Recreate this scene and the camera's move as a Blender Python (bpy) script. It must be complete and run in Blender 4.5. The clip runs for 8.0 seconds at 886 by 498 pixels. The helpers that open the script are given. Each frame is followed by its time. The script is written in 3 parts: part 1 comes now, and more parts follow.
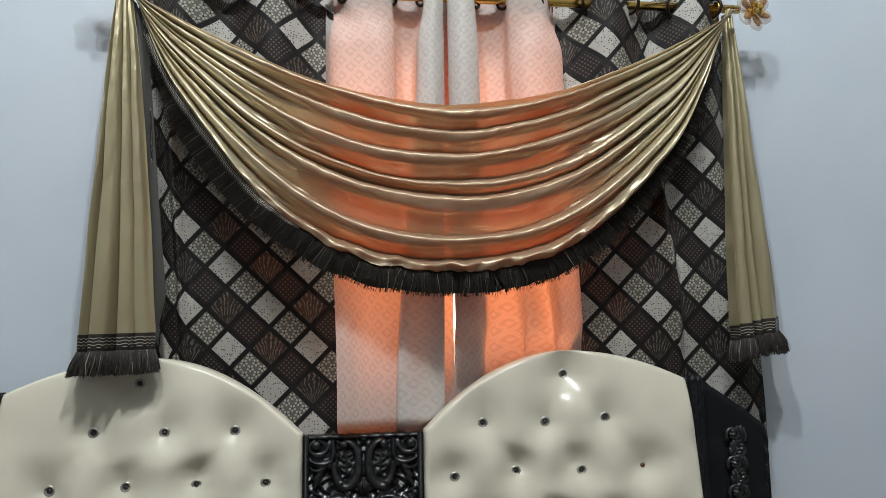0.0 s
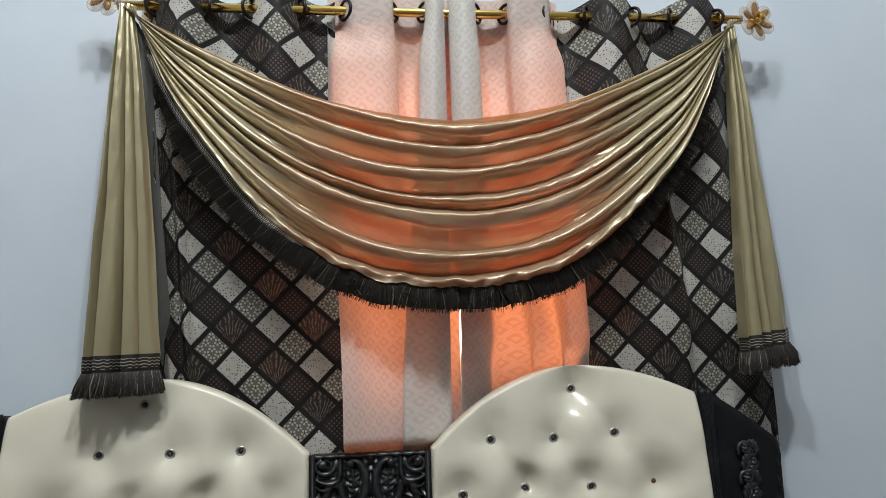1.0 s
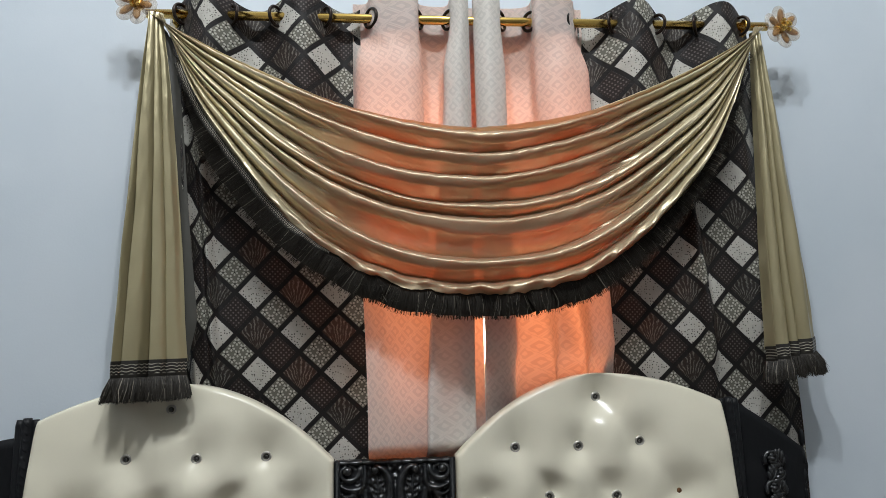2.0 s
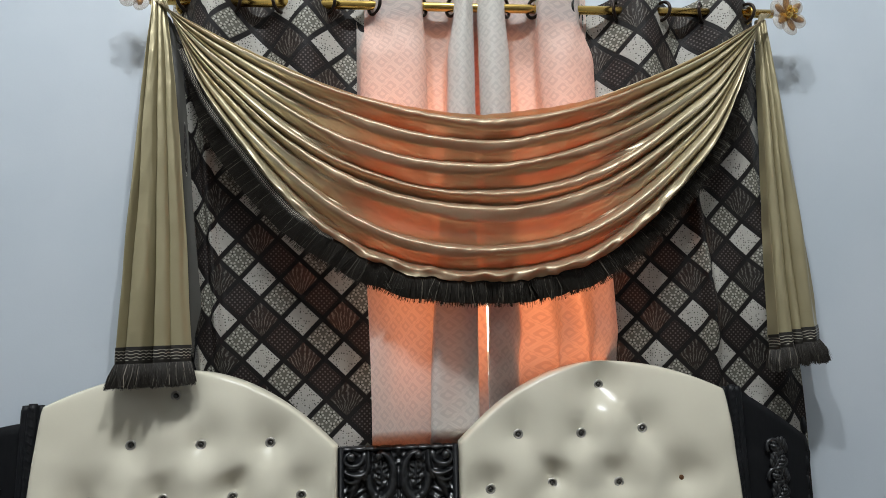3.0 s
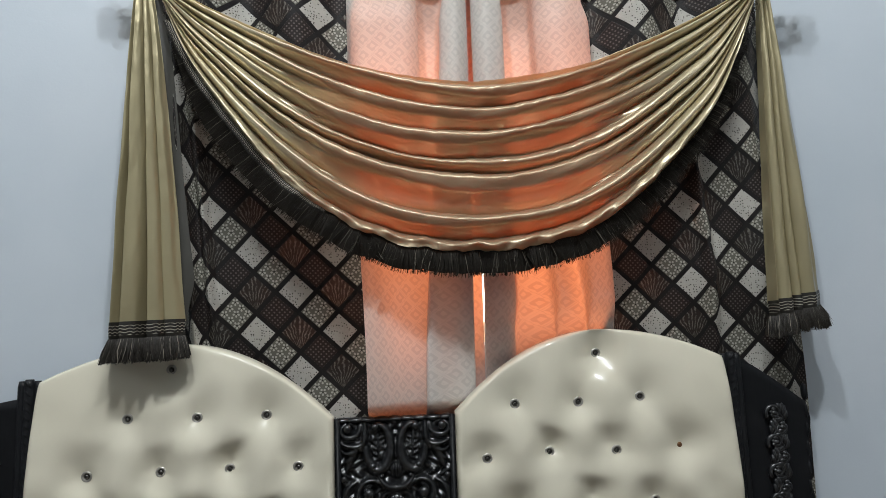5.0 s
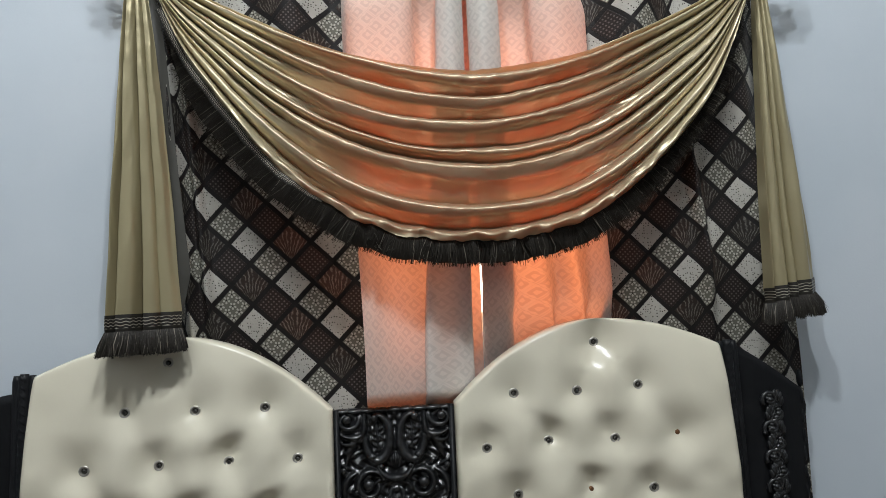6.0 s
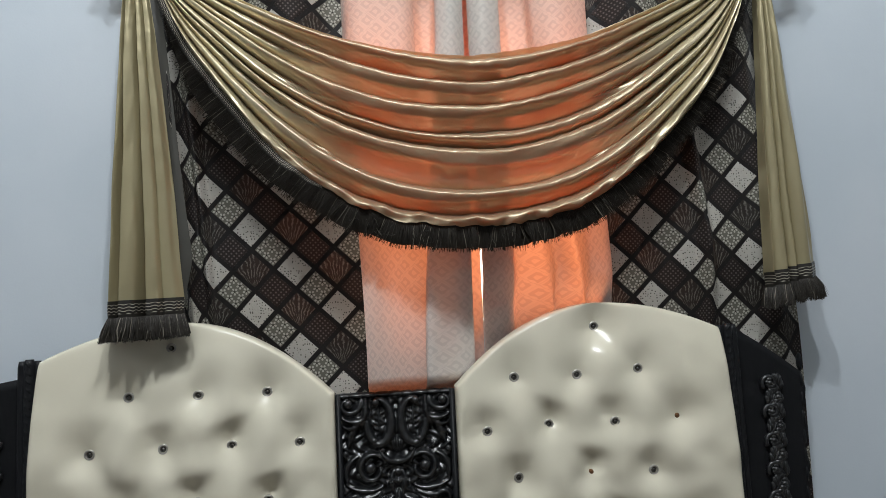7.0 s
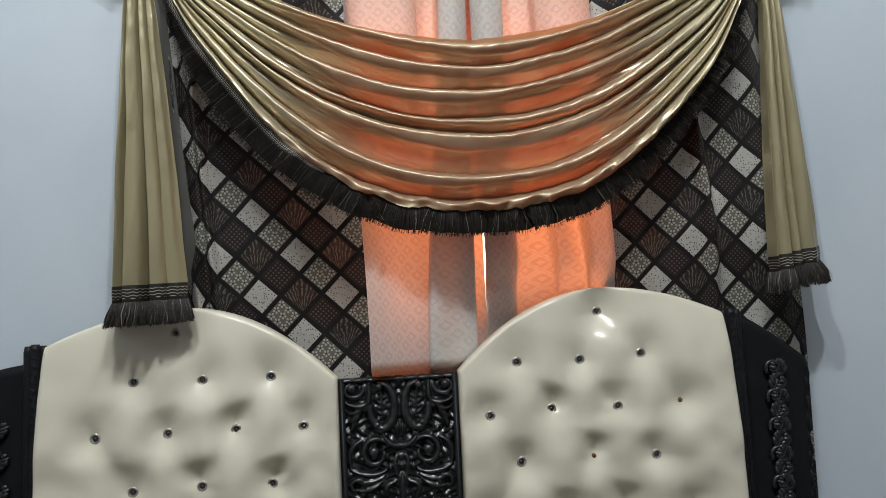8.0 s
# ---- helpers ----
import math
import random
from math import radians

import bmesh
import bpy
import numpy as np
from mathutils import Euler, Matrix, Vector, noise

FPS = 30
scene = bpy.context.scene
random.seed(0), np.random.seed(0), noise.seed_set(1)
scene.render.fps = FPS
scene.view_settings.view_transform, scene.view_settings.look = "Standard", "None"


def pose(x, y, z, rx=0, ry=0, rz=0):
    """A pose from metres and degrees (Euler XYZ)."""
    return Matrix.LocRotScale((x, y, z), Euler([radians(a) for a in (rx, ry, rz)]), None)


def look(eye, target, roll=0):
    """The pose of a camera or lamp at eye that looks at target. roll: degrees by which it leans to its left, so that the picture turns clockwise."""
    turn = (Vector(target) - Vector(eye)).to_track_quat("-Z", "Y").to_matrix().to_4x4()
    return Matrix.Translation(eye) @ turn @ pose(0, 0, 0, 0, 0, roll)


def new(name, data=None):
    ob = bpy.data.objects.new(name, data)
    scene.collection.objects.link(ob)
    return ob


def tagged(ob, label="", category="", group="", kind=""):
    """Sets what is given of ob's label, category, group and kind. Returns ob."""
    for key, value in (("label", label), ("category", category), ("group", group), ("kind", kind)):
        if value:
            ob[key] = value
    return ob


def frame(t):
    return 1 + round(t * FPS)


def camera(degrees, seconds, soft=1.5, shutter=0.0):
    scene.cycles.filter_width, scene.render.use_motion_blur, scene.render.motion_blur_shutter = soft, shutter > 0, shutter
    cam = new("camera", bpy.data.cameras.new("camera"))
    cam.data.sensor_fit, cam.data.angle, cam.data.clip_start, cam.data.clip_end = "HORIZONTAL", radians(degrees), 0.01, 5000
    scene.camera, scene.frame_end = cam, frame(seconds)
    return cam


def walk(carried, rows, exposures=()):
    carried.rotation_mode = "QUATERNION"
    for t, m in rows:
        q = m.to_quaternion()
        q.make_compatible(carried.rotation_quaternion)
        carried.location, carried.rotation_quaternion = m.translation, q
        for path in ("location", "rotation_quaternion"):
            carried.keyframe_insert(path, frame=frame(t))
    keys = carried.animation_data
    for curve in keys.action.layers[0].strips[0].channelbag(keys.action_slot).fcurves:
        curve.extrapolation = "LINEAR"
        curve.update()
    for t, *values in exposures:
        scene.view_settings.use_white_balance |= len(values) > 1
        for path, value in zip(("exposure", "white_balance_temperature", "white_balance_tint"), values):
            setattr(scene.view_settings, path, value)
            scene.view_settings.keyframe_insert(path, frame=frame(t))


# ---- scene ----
cam = camera(64.0, 8.0, soft=0.5)
PATH = [
    (0, (-0.187, -1.968, 1.558), (0.055, 0.004, 1.795), -0.9),
    (0.5, (-0.174, -1.966, 1.566), (0.038, 0.004, 1.835), -1.7),
    (1, (-0.182, -1.959, 1.567), (0.043, 0.01, 1.84), -1.7),
    (1.5, (-0.203, -1.956, 1.57), (0.018, 0.013, 1.842), -1.6),
    (1.7, (-0.207, -1.956, 1.572), (-0.005, 0.02, 1.8586), -1.4),
    (2.8, (-0.226, -1.966, 1.561), (-0.044, 0.004, 1.854), -1.3),
    (3, (-0.218, -1.957, 1.562), (-0.034, 0.017, 1.826), -1.2),
    (3.5, (-0.198, -1.946, 1.553), (0.004, 0.031, 1.777), -1.1),
    (4, (-0.159, -1.954, 1.539), (0.016, 0.027, 1.751), -1.2),
    (4.5, (-0.157, -1.948, 1.544), (-0.007, 0.037, 1.745), -1.6),
    (4.7, (-0.165, -1.945, 1.546), (-0.015, 0.039, 1.749), -1.8),
    (5.8, (-0.198, -1.928, 1.563), (-0.014, 0.057, 1.719), -2.4),
    (6, (-0.202, -1.931, 1.55), (-0.012, 0.053, 1.718), -2.5),
    (6.5, (-0.201, -1.932, 1.54), (-0.014, 0.053, 1.704), -2.4),
    (7, (-0.191, -1.939, 1.541), (-0.016, 0.048, 1.677), -2.7),
    (7.5, (-0.169, -1.939, 1.538), (-0.004, 0.052, 1.635), -3.1),
    (8, (-0.182, -1.939, 1.524), (-0.026, 0.052, 1.637), -2.8),
]
walk(cam, [(t, look(eye, target, roll)) for t, eye, target, roll in PATH])

# ---- light ----
world = bpy.data.worlds.new("sky")
scene.world = world
world.use_nodes = True
wn = world.node_tree.nodes
sky = wn.new("ShaderNodeTexSky")
sky.sky_type, sky.sun_disc = "NISHITA", False
sky.sun_elevation, sky.sun_rotation = radians(35), radians(20)
world.node_tree.links.new(sky.outputs[0], wn["Background"].inputs[0])
wn["Background"].inputs[1].default_value = 0.1

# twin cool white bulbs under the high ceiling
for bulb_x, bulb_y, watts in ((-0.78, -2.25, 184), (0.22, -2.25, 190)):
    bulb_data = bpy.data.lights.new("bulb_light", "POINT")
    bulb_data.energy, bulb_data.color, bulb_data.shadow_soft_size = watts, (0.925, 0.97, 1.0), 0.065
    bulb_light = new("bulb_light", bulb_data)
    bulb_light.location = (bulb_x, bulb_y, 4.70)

# daylight in the window's opening
day_data = bpy.data.lights.new("window_daylight", "AREA")
day_data.shape, day_data.size, day_data.size_y = "RECTANGLE", 1.12, 0.70
day_data.energy, day_data.color = 5.5, (1.0, 0.93, 0.86)
day = new("window_daylight", day_data)
day.matrix_world = look((0.06, 0.16, 1.885), (0.06, -1, 1.885))

scene.view_settings.exposure = 0.0


# ---- materials ----
class Net:
    """A small writer of shader nodes."""

    def __init__(self, name):
        self.mat = bpy.data.materials.new(name)
        self.mat.use_nodes = True
        self.t = self.mat.node_tree
        self.t.nodes.clear()
        self.out = self.t.nodes.new("ShaderNodeOutputMaterial")

    def node(self, kind, **props):
        n = self.t.nodes.new(kind)
        if "operation" in props:
            n.operation = props["operation"]
        return n

    def put(self, sock, v):
        if isinstance(v, bpy.types.NodeSocket):
            self.t.links.new(v, sock)
        elif isinstance(v, (tuple, list)) and len(v) == 3 and sock.type == "RGBA":
            sock.default_value = (*v, 1)
        else:
            sock.default_value = v

    def m(self, op, a, b=0.0, c=0.0):
        n = self.node("ShaderNodeMath", operation=op)
        for s, v in zip(n.inputs, (a, b, c)):
            self.put(s, v)
        return n.outputs[0]

    def mix(self, f, a, b):
        n = self.t.nodes.new("ShaderNodeMix")
        n.data_type = "RGBA"
        for s, v in ((n.inputs[0], f), (n.inputs[6], a), (n.inputs[7], b)):
            self.put(s, v)
        return n.outputs[2]

    def coords(self, what="Object"):
        return self.t.nodes.new("ShaderNodeTexCoord").outputs[what]

    def noise(self, vec, scale, detail=3.0, rough=0.5, stretch=None):
        if stretch:
            mp = self.t.nodes.new("ShaderNodeMapping")
            self.put(mp.inputs[0], vec)
            mp.inputs[3].default_value = stretch
            vec = mp.outputs[0]
        n = self.t.nodes.new("ShaderNodeTexNoise")
        self.put(n.inputs["Vector"], vec)
        n.inputs["Scale"].default_value, n.inputs["Detail"].default_value, n.inputs["Roughness"].default_value = scale, detail, rough
        return n.outputs[0]

    def ramp(self, f, lo, hi):
        n = self.t.nodes.new("ShaderNodeMapRange")
        n.interpolation_type = "SMOOTHSTEP"
        for s, v in zip(n.inputs, (f, lo, hi, 0.0, 1.0)):
            self.put(s, v)
        return n.outputs[0]

    def bump(self, height, strength=0.3, dist=0.002):
        n = self.t.nodes.new("ShaderNodeBump")
        n.inputs["Strength"].default_value, n.inputs["Distance"].default_value = strength, dist
        self.put(n.inputs["Height"], height)
        return n.outputs[0]

    def surface(self, color, rough=0.5, metal=0.0, normal=None, coat=0.0, sheen=0.0, spec=0.5, trans=0.0, ior=1.45):
        p = self.t.nodes.new("ShaderNodeBsdfPrincipled")
        for k, v in (("Base Color", color), ("Roughness", rough), ("Metallic", metal), ("Coat Weight", coat), ("Sheen Weight", sheen),
                     ("Specular IOR Level", spec), ("Transmission Weight", trans), ("IOR", ior)):
            self.put(p.inputs[k], v)
        p.inputs["Coat Roughness"].default_value = 0.2
        if normal is not None:
            self.put(p.inputs["Normal"], normal)
        return p.outputs[0]

    def translucent(self, shader, color, share):
        t = self.t.nodes.new("ShaderNodeBsdfTranslucent")
        self.put(t.inputs[0], color)
        n = self.t.nodes.new("ShaderNodeMixShader")
        self.put(n.inputs[0], share)
        self.t.links.new(shader, n.inputs[1])
        self.t.links.new(t.outputs[0], n.inputs[2])
        return n.outputs[0]

    def done(self, shader):
        self.t.links.new(shader, self.out.inputs[0])
        return self.mat


def mat_wall():
    n = Net("painted_plaster")
    c = n.coords()
    big, fine = n.noise(c, 1.7, 4), n.noise(c, 160, 3)
    blot = n.noise(c, 9, 5, 0.6)
    col = n.mix(n.ramp(big, 0.3, 0.7), (0.548, 0.612, 0.672), (0.608, 0.662, 0.718))
    col = n.mix(n.m("MULTIPLY", n.ramp(blot, 0.58, 0.8), 0.25), col, (0.53, 0.57, 0.625))
    return n.done(n.surface(col, 0.55, normal=n.bump(n.m("ADD", fine, n.m("MULTIPLY", blot, 1.5)), 0.12, 0.002), spec=0.35))


def mat_plain(name, color, rough=0.5, metal=0.0, coat=0.0, grain=40.0, vary=0.25, bump=0.1, spec=0.5):
    n = Net(name)
    c = n.coords()
    f = n.noise(c, grain, 4)
    g = n.noise(c, grain * 0.12, 3)
    dark = tuple(v * (1 - vary) for v in color)
    col = n.mix(n.m("MULTIPLY", n.m("ADD", f, g), 0.5), dark, tuple(min(1, v * (1 + vary)) for v in color))
    return n.done(n.surface(col, n.m("MULTIPLY_ADD", f, 0.2, rough - 0.1), metal, n.bump(f, bump, 0.002), coat, spec=spec))


CELL = 0.0528  # half of a lozenge's diagonal


def mat_patchwork():
    """Woven patchwork of lozenges: pale dotted, flowered, dark mesh and fan cells between black bars."""
    n = Net("patchwork_jacquard")
    uv = n.coords("UV")
    sep = n.t.nodes.new("ShaderNodeSeparateXYZ")
    n.put(sep.inputs[0], uv)
    u, v = sep.outputs[0], sep.outputs[1]
    c2 = 2 * CELL
    i, j = n.m("DIVIDE", n.m("SUBTRACT", u, v), c2), n.m("DIVIDE", n.m("ADD", u, v), c2)
    fi, fj = n.m("FRACT", i), n.m("FRACT", j)
    pi_, pj = n.m("FLOORED_MODULO", n.m("FLOOR", i), 2.0), n.m("FLOORED_MODULO", n.m("FLOOR", j), 2.0)
    edge = n.m("MAXIMUM", n.m("ABSOLUTE", n.m("SUBTRACT", fi, 0.5)), n.m("ABSOLUTE", n.m("SUBTRACT", fj, 0.5)))
    weave = n.noise(uv, 900, 2)
    soft = n.noise(uv, 14, 3)
    # pale cell with scattered dark dots
    vor = n.t.nodes.new("ShaderNodeTexVoronoi")
    n.put(vor.inputs["Vector"], uv)
    vor.inputs["Scale"].default_value, vor.inputs["Randomness"].default_value = 150, 0.55
    dots = n.m("SUBTRACT", 1.0, n.ramp(vor.outputs[0], 0.22, 0.33))
    pale = n.mix(n.m("MULTIPLY", dots, 0.95), n.mix(soft, (0.40, 0.386, 0.35), (0.54, 0.52, 0.475)), (0.05, 0.045, 0.04))
    # grey-green cell with light petals round dark eyes
    def wave(x, k, ph=0.0):
        return n.m("SINE", n.m("MULTIPLY_ADD", x, k * math.pi, ph))
    # blossoms of five almond petals round dark eyes, four to a side
    def off(x):
        return n.m("SUBTRACT", n.m("FRACT", n.m("MULTIPLY_ADD", x, 3.5, 0.75)), 0.5)
    ga, gb = off(fi), off(fj)
    r = n.m("SQRT", n.m("ADD", n.m("MULTIPLY", ga, ga), n.m("MULTIPLY", gb, gb)))
    four = n.m("COSINE", n.m("MULTIPLY_ADD", n.m("ARCTAN2", ga, gb), 5.0, 0.5))
    ring = n.m("DIVIDE", n.m("SUBTRACT", r, 0.29), 0.20)
    petal = n.m("SUBTRACT", n.m("MULTIPLY_ADD", four, 0.5, 0.5), n.m("MULTIPLY", ring, ring))
    flower = n.ramp(n.m("ADD", petal, n.m("MULTIPLY_ADD", n.noise(uv, 260, 2), 0.5, -0.25)), 0.10, 0.45)
    green = n.mix(flower, n.mix(n.ramp(r, 0.07, 0.12), (0.03, 0.028, 0.024), (0.135, 0.130, 0.108)), (0.43, 0.42, 0.365))
    # dark mesh
    grid = n.m("ABSOLUTE", n.m("MULTIPLY", wave(fi, 8), wave(fj, 8)))
    mesh = n.mix(n.ramp(grid, 0.55, 0.9), (0.020, 0.016, 0.015), (0.115, 0.098, 0.090))
    # brown fan
    ang = n.m("ARCTAN2", n.m("SUBTRACT", 1.02, fi), n.m("ADD", fj, 0.02))
    fan_f = n.m("SINE", n.m("MULTIPLY_ADD", ang, 42.0, n.m("MULTIPLY", n.noise(uv, 30, 4, 0.6), 17.0)))
    fan = n.mix(n.m("MULTIPLY", n.ramp(fan_f, 0.0, 1.0), n.ramp(n.noise(uv, 75, 2), 0.3, 0.6)), (0.020, 0.018, 0.016), (0.145, 0.135, 0.118))
    light_row = n.mix(pi_, pale, green)
    dark_row = n.mix(pi_, mesh, fan)
    cell = n.mix(pj, light_row, dark_row)
    rim = n.ramp(edge, 0.405, 0.43)
    col = n.mix(rim, cell, (0.014, 0.012, 0.012))
    height = n.m("ADD", n.m("MULTIPLY", n.m("SUBTRACT", 1.0, rim), 1.0), n.m("MULTIPLY", weave, 0.6))
    height = n.m("ADD", n.m("ADD", height, n.m("MULTIPLY", flower, 0.4)), n.m("MULTIPLY", n.noise(uv, 34, 3, 0.5, (1.0, 0.6, 1.0)), 5.0))
    sh = n.surface(col, 0.55, normal=n.bump(height, 0.35, 0.0018), spec=0.28)
    inner = n.m("MULTIPLY", n.m("SUBTRACT", 1.0, rim), n.m("MULTIPLY_ADD", n.m("MULTIPLY", pj, pi_), 0.007, 0.006))
    return n.done(n.translucent(sh, (0.70, 0.25, 0.14), inner))


def mat_sheer(name="cream_jacquard", share=0.31):
    """Cream jacquard with a stepped key pattern, lets the daylight through in orange."""
    n = Net(name)
    uv = n.coords("UV")
    sep = n.t.nodes.new("ShaderNodeSeparateXYZ")
    n.put(sep.inputs[0], uv)
    u, v = sep.outputs[0], sep.outputs[1]
    s = 0.044
    a, b = n.m("DIVIDE", n.m("ADD", u, v), s), n.m("DIVIDE", n.m("SUBTRACT", u, v), s)
    da, db = n.m("ABSOLUTE", n.m("SUBTRACT", n.m("FRACT", a), 0.5)), n.m("ABSOLUTE", n.m("SUBTRACT", n.m("FRACT", b), 0.5))
    rings = n.m("SINE", n.m("MULTIPLY", n.m("MAXIMUM", da, db), 6 * math.pi))
    turn = n.m("SINE", n.m("MULTIPLY", a, 4 * math.pi))
    alt = n.m("FLOORED_MODULO", n.m("ADD", n.m("FLOOR", a), n.m("FLOOR", b)), 2.0)
    key = n.ramp(n.m("ADD", rings, n.m("MULTIPLY", turn, n.m("MULTIPLY_ADD", alt, 1.3, -0.65))), -0.2, 0.5)
    grain = n.noise(uv, 700, 2)
    cloud = n.noise(uv, 9, 4)
    col = n.mix(key, (0.60, 0.577, 0.535), (0.69, 0.665, 0.62))
    col = n.mix(n.m("MULTIPLY", cloud, 0.35), col, (0.64, 0.60, 0.55))
    sh = n.surface(col, 0.6, normal=n.bump(n.m("ADD", key, grain), 0.25, 0.001), sheen=0.15, spec=0.3)
    glow = n.mix(key, (0.82, 0.215, 0.080), (0.95, 0.30, 0.122))
    return n.done(n.translucent(sh, glow, share))


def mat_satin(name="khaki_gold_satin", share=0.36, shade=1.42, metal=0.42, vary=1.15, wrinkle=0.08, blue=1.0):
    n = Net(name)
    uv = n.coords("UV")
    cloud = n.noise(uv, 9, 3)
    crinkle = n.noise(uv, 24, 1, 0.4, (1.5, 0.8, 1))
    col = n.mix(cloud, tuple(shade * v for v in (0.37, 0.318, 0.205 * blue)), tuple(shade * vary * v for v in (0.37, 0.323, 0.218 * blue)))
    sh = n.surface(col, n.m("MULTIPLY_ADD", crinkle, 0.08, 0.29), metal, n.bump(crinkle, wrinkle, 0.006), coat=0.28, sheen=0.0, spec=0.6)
    # layered, gathered ends pass less light; the backlit width is built into the ramp
    sep = n.t.nodes.new("ShaderNodeSeparateXYZ")
    n.put(sep.inputs[0], uv)
    single = n.m("SUBTRACT", 1.0, n.ramp(n.m("ABSOLUTE", n.m("SUBTRACT", sep.outputs[0], 0.95)), 0.28, 0.62))
    cloth = n.translucent(sh, (0.95, 0.30, 0.11), n.m("MULTIPLY_ADD", single, share * 0.9, share * 0.1))
    # the thin weave is slightly see-through
    clear = n.t.nodes.new("ShaderNodeBsdfTransparent")
    clear.inputs[0].default_value = (1.0, 0.62, 0.42, 1)
    both = n.t.nodes.new("ShaderNodeMixShader")
    n.put(both.inputs[0], n.m("MULTIPLY", single, share * 0.40))
    n.t.links.new(cloth, both.inputs[1])
    n.t.links.new(clear.outputs[0], both.inputs[2])
    return n.done(both.outputs[0])


def mat_leather():
    n = Net("cream_leatherette")
    c = n.coords()
    pores = n.noise(c, 420, 2)
    wide = n.noise(c, 2.5, 1)
    wrinkle = n.noise(c, 28, 4, 0.6, (1, 1, 0.5))
    col = n.mix(wide, (0.67, 0.628, 0.500), (0.73, 0.690, 0.562))
    return n.done(n.surface(col, n.m("MULTIPLY_ADD", wide, 0.06, 0.215), normal=n.bump(n.m("ADD", n.m("MULTIPLY", pores, 0.15), wrinkle), 0.10, 0.003), coat=0.32, spec=0.5))


def mat_black(name="black_lacquered_wood", rough=0.20, coat=0.6, spec=0.6):
    n = Net(name)
    c = n.coords()
    grain = n.noise(c, 60, 4, 0.6, (3, 3, 0.4))
    dust = n.noise(c, 14, 4)
    col = n.mix(grain, (0.007, 0.0075, 0.0085), (0.015, 0.016, 0.018))
    col = n.mix(n.m("MULTIPLY", n.ramp(dust, 0.5, 0.8), 0.35), col, (0.026, 0.026, 0.028))
    return n.done(n.surface(col, n.m("MULTIPLY_ADD", dust, 0.22, rough), normal=n.bump(grain, 0.12, 0.002), coat=coat, spec=spec))


def mat_thread():
    n = Net("dark_olive_thread")
    geo = n.t.nodes.new("ShaderNodeNewGeometry")
    f = geo.outputs["Random Per Island"]
    col = n.mix(n.m("POWER", f, 22.0), (0.019, 0.016, 0.0125), (0.20, 0.18, 0.145))
    return n.done(n.surface(col, 0.45, spec=0.25))


def mat_braid():
    """Dark band with silver rope stitched on in waves."""
    n = Net("silver_braid")
    sep = n.t.nodes.new("ShaderNodeSeparateXYZ")
    n.put(sep.inputs[0], n.coords("UV"))
    u, v = sep.outputs[0], sep.outputs[1]
    wob = n.m("SINE", n.m("MULTIPLY", u, 2 * math.pi / 0.0105))
    rows = n.m("SINE", n.m("ADD", n.m("MULTIPLY", v, 2 * math.pi * 5.5), n.m("MULTIPLY", wob, 1.0)))
    on = n.m("MULTIPLY", n.ramp(rows, 0.40, 0.80), n.m("MULTIPLY", n.ramp(v, 0.18, 0.22), n.m("SUBTRACT", 1.0, n.ramp(v, 0.72, 0.78))))
    col = n.mix(on, (0.018, 0.016, 0.013), (0.42, 0.39, 0.32))
    return n.done(n.surface(col, 0.4, n.m("MULTIPLY", on, 0.5), n.bump(on, 0.6, 0.002)))


def mat_glass(name, color=(1, 1, 1), rough=0.02):
    n = Net(name)
    return n.done(n.surface(color, rough, trans=1.0, ior=1.49))


def mat_acrylic(name, color, clear):
    """Moulded acrylic that lets part of the light straight through."""
    n = Net(name)
    f = n.noise(n.coords(), 50, 3)
    sh = n.surface(n.mix(f, tuple(0.9 * v for v in color), color), 0.12, coat=0.5, normal=n.bump(f, 0.05, 0.002))
    thin = n.t.nodes.new("ShaderNodeBsdfTransparent")
    thin.inputs[0].default_value = (*(0.5 + 0.5 * v for v in color), 1)
    both = n.t.nodes.new("ShaderNodeMixShader")
    both.inputs[0].default_value = clear
    n.t.links.new(sh, both.inputs[1])
    n.t.links.new(thin.outputs[0], both.inputs[2])
    return n.done(both.outputs[0])


WALL = mat_wall()
CEIL = mat_plain("white_ceiling_paint", (0.62, 0.62, 0.60), 0.7, grain=50, vary=0.04)
# unseen walls, kept darker than wall_north so that they bounce less light
TAUPE = mat_plain("unseen_wall_grey", (0.30, 0.30, 0.30), 0.6, grain=50, vary=0.06)
# floor out of view, darkened to throw less light up the wall
FLOOR = mat_plain("dark_unseen_floor", (0.11, 0.09, 0.07), 0.3, grain=8, vary=0.12)
FRAME = mat_plain("white_window_paint", (0.62, 0.60, 0.57), 0.4, grain=40, vary=0.08)
PATCH, SHEER, SATIN, LEATHER, BLACK = mat_patchwork(), mat_sheer(), mat_satin(), mat_leather(), mat_black()
# less translucent: the stiff heading, and the leading fold that shows unlit
STIFF_UNLIT = mat_sheer("stiff_unlit_cream_jacquard", 0.11)
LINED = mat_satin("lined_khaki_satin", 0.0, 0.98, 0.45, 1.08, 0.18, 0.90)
DULL = mat_black("dull_black_wood", 0.34, 0.02, 0.17)
THREAD, BRAID = mat_thread(), mat_braid()
# grey in place of the satin, for a tail fold that lies in shade
SHADED_FOLD = mat_plain("shaded_fold_grey", (0.060, 0.058, 0.050), 0.5, grain=200, vary=0.15)
BRASS = mat_plain("polished_brass", (0.78, 0.52, 0.15), 0.22, 1.0, grain=30, vary=0.1, bump=0.03)
BRONZE = mat_plain("dark_bronze", (0.030, 0.020, 0.016), 0.3, 0.6, grain=60, vary=0.2)
SILVER = mat_plain("tarnished_chrome", (0.42, 0.40, 0.36), 0.36, 0.7, grain=90, vary=0.2, bump=0.05)
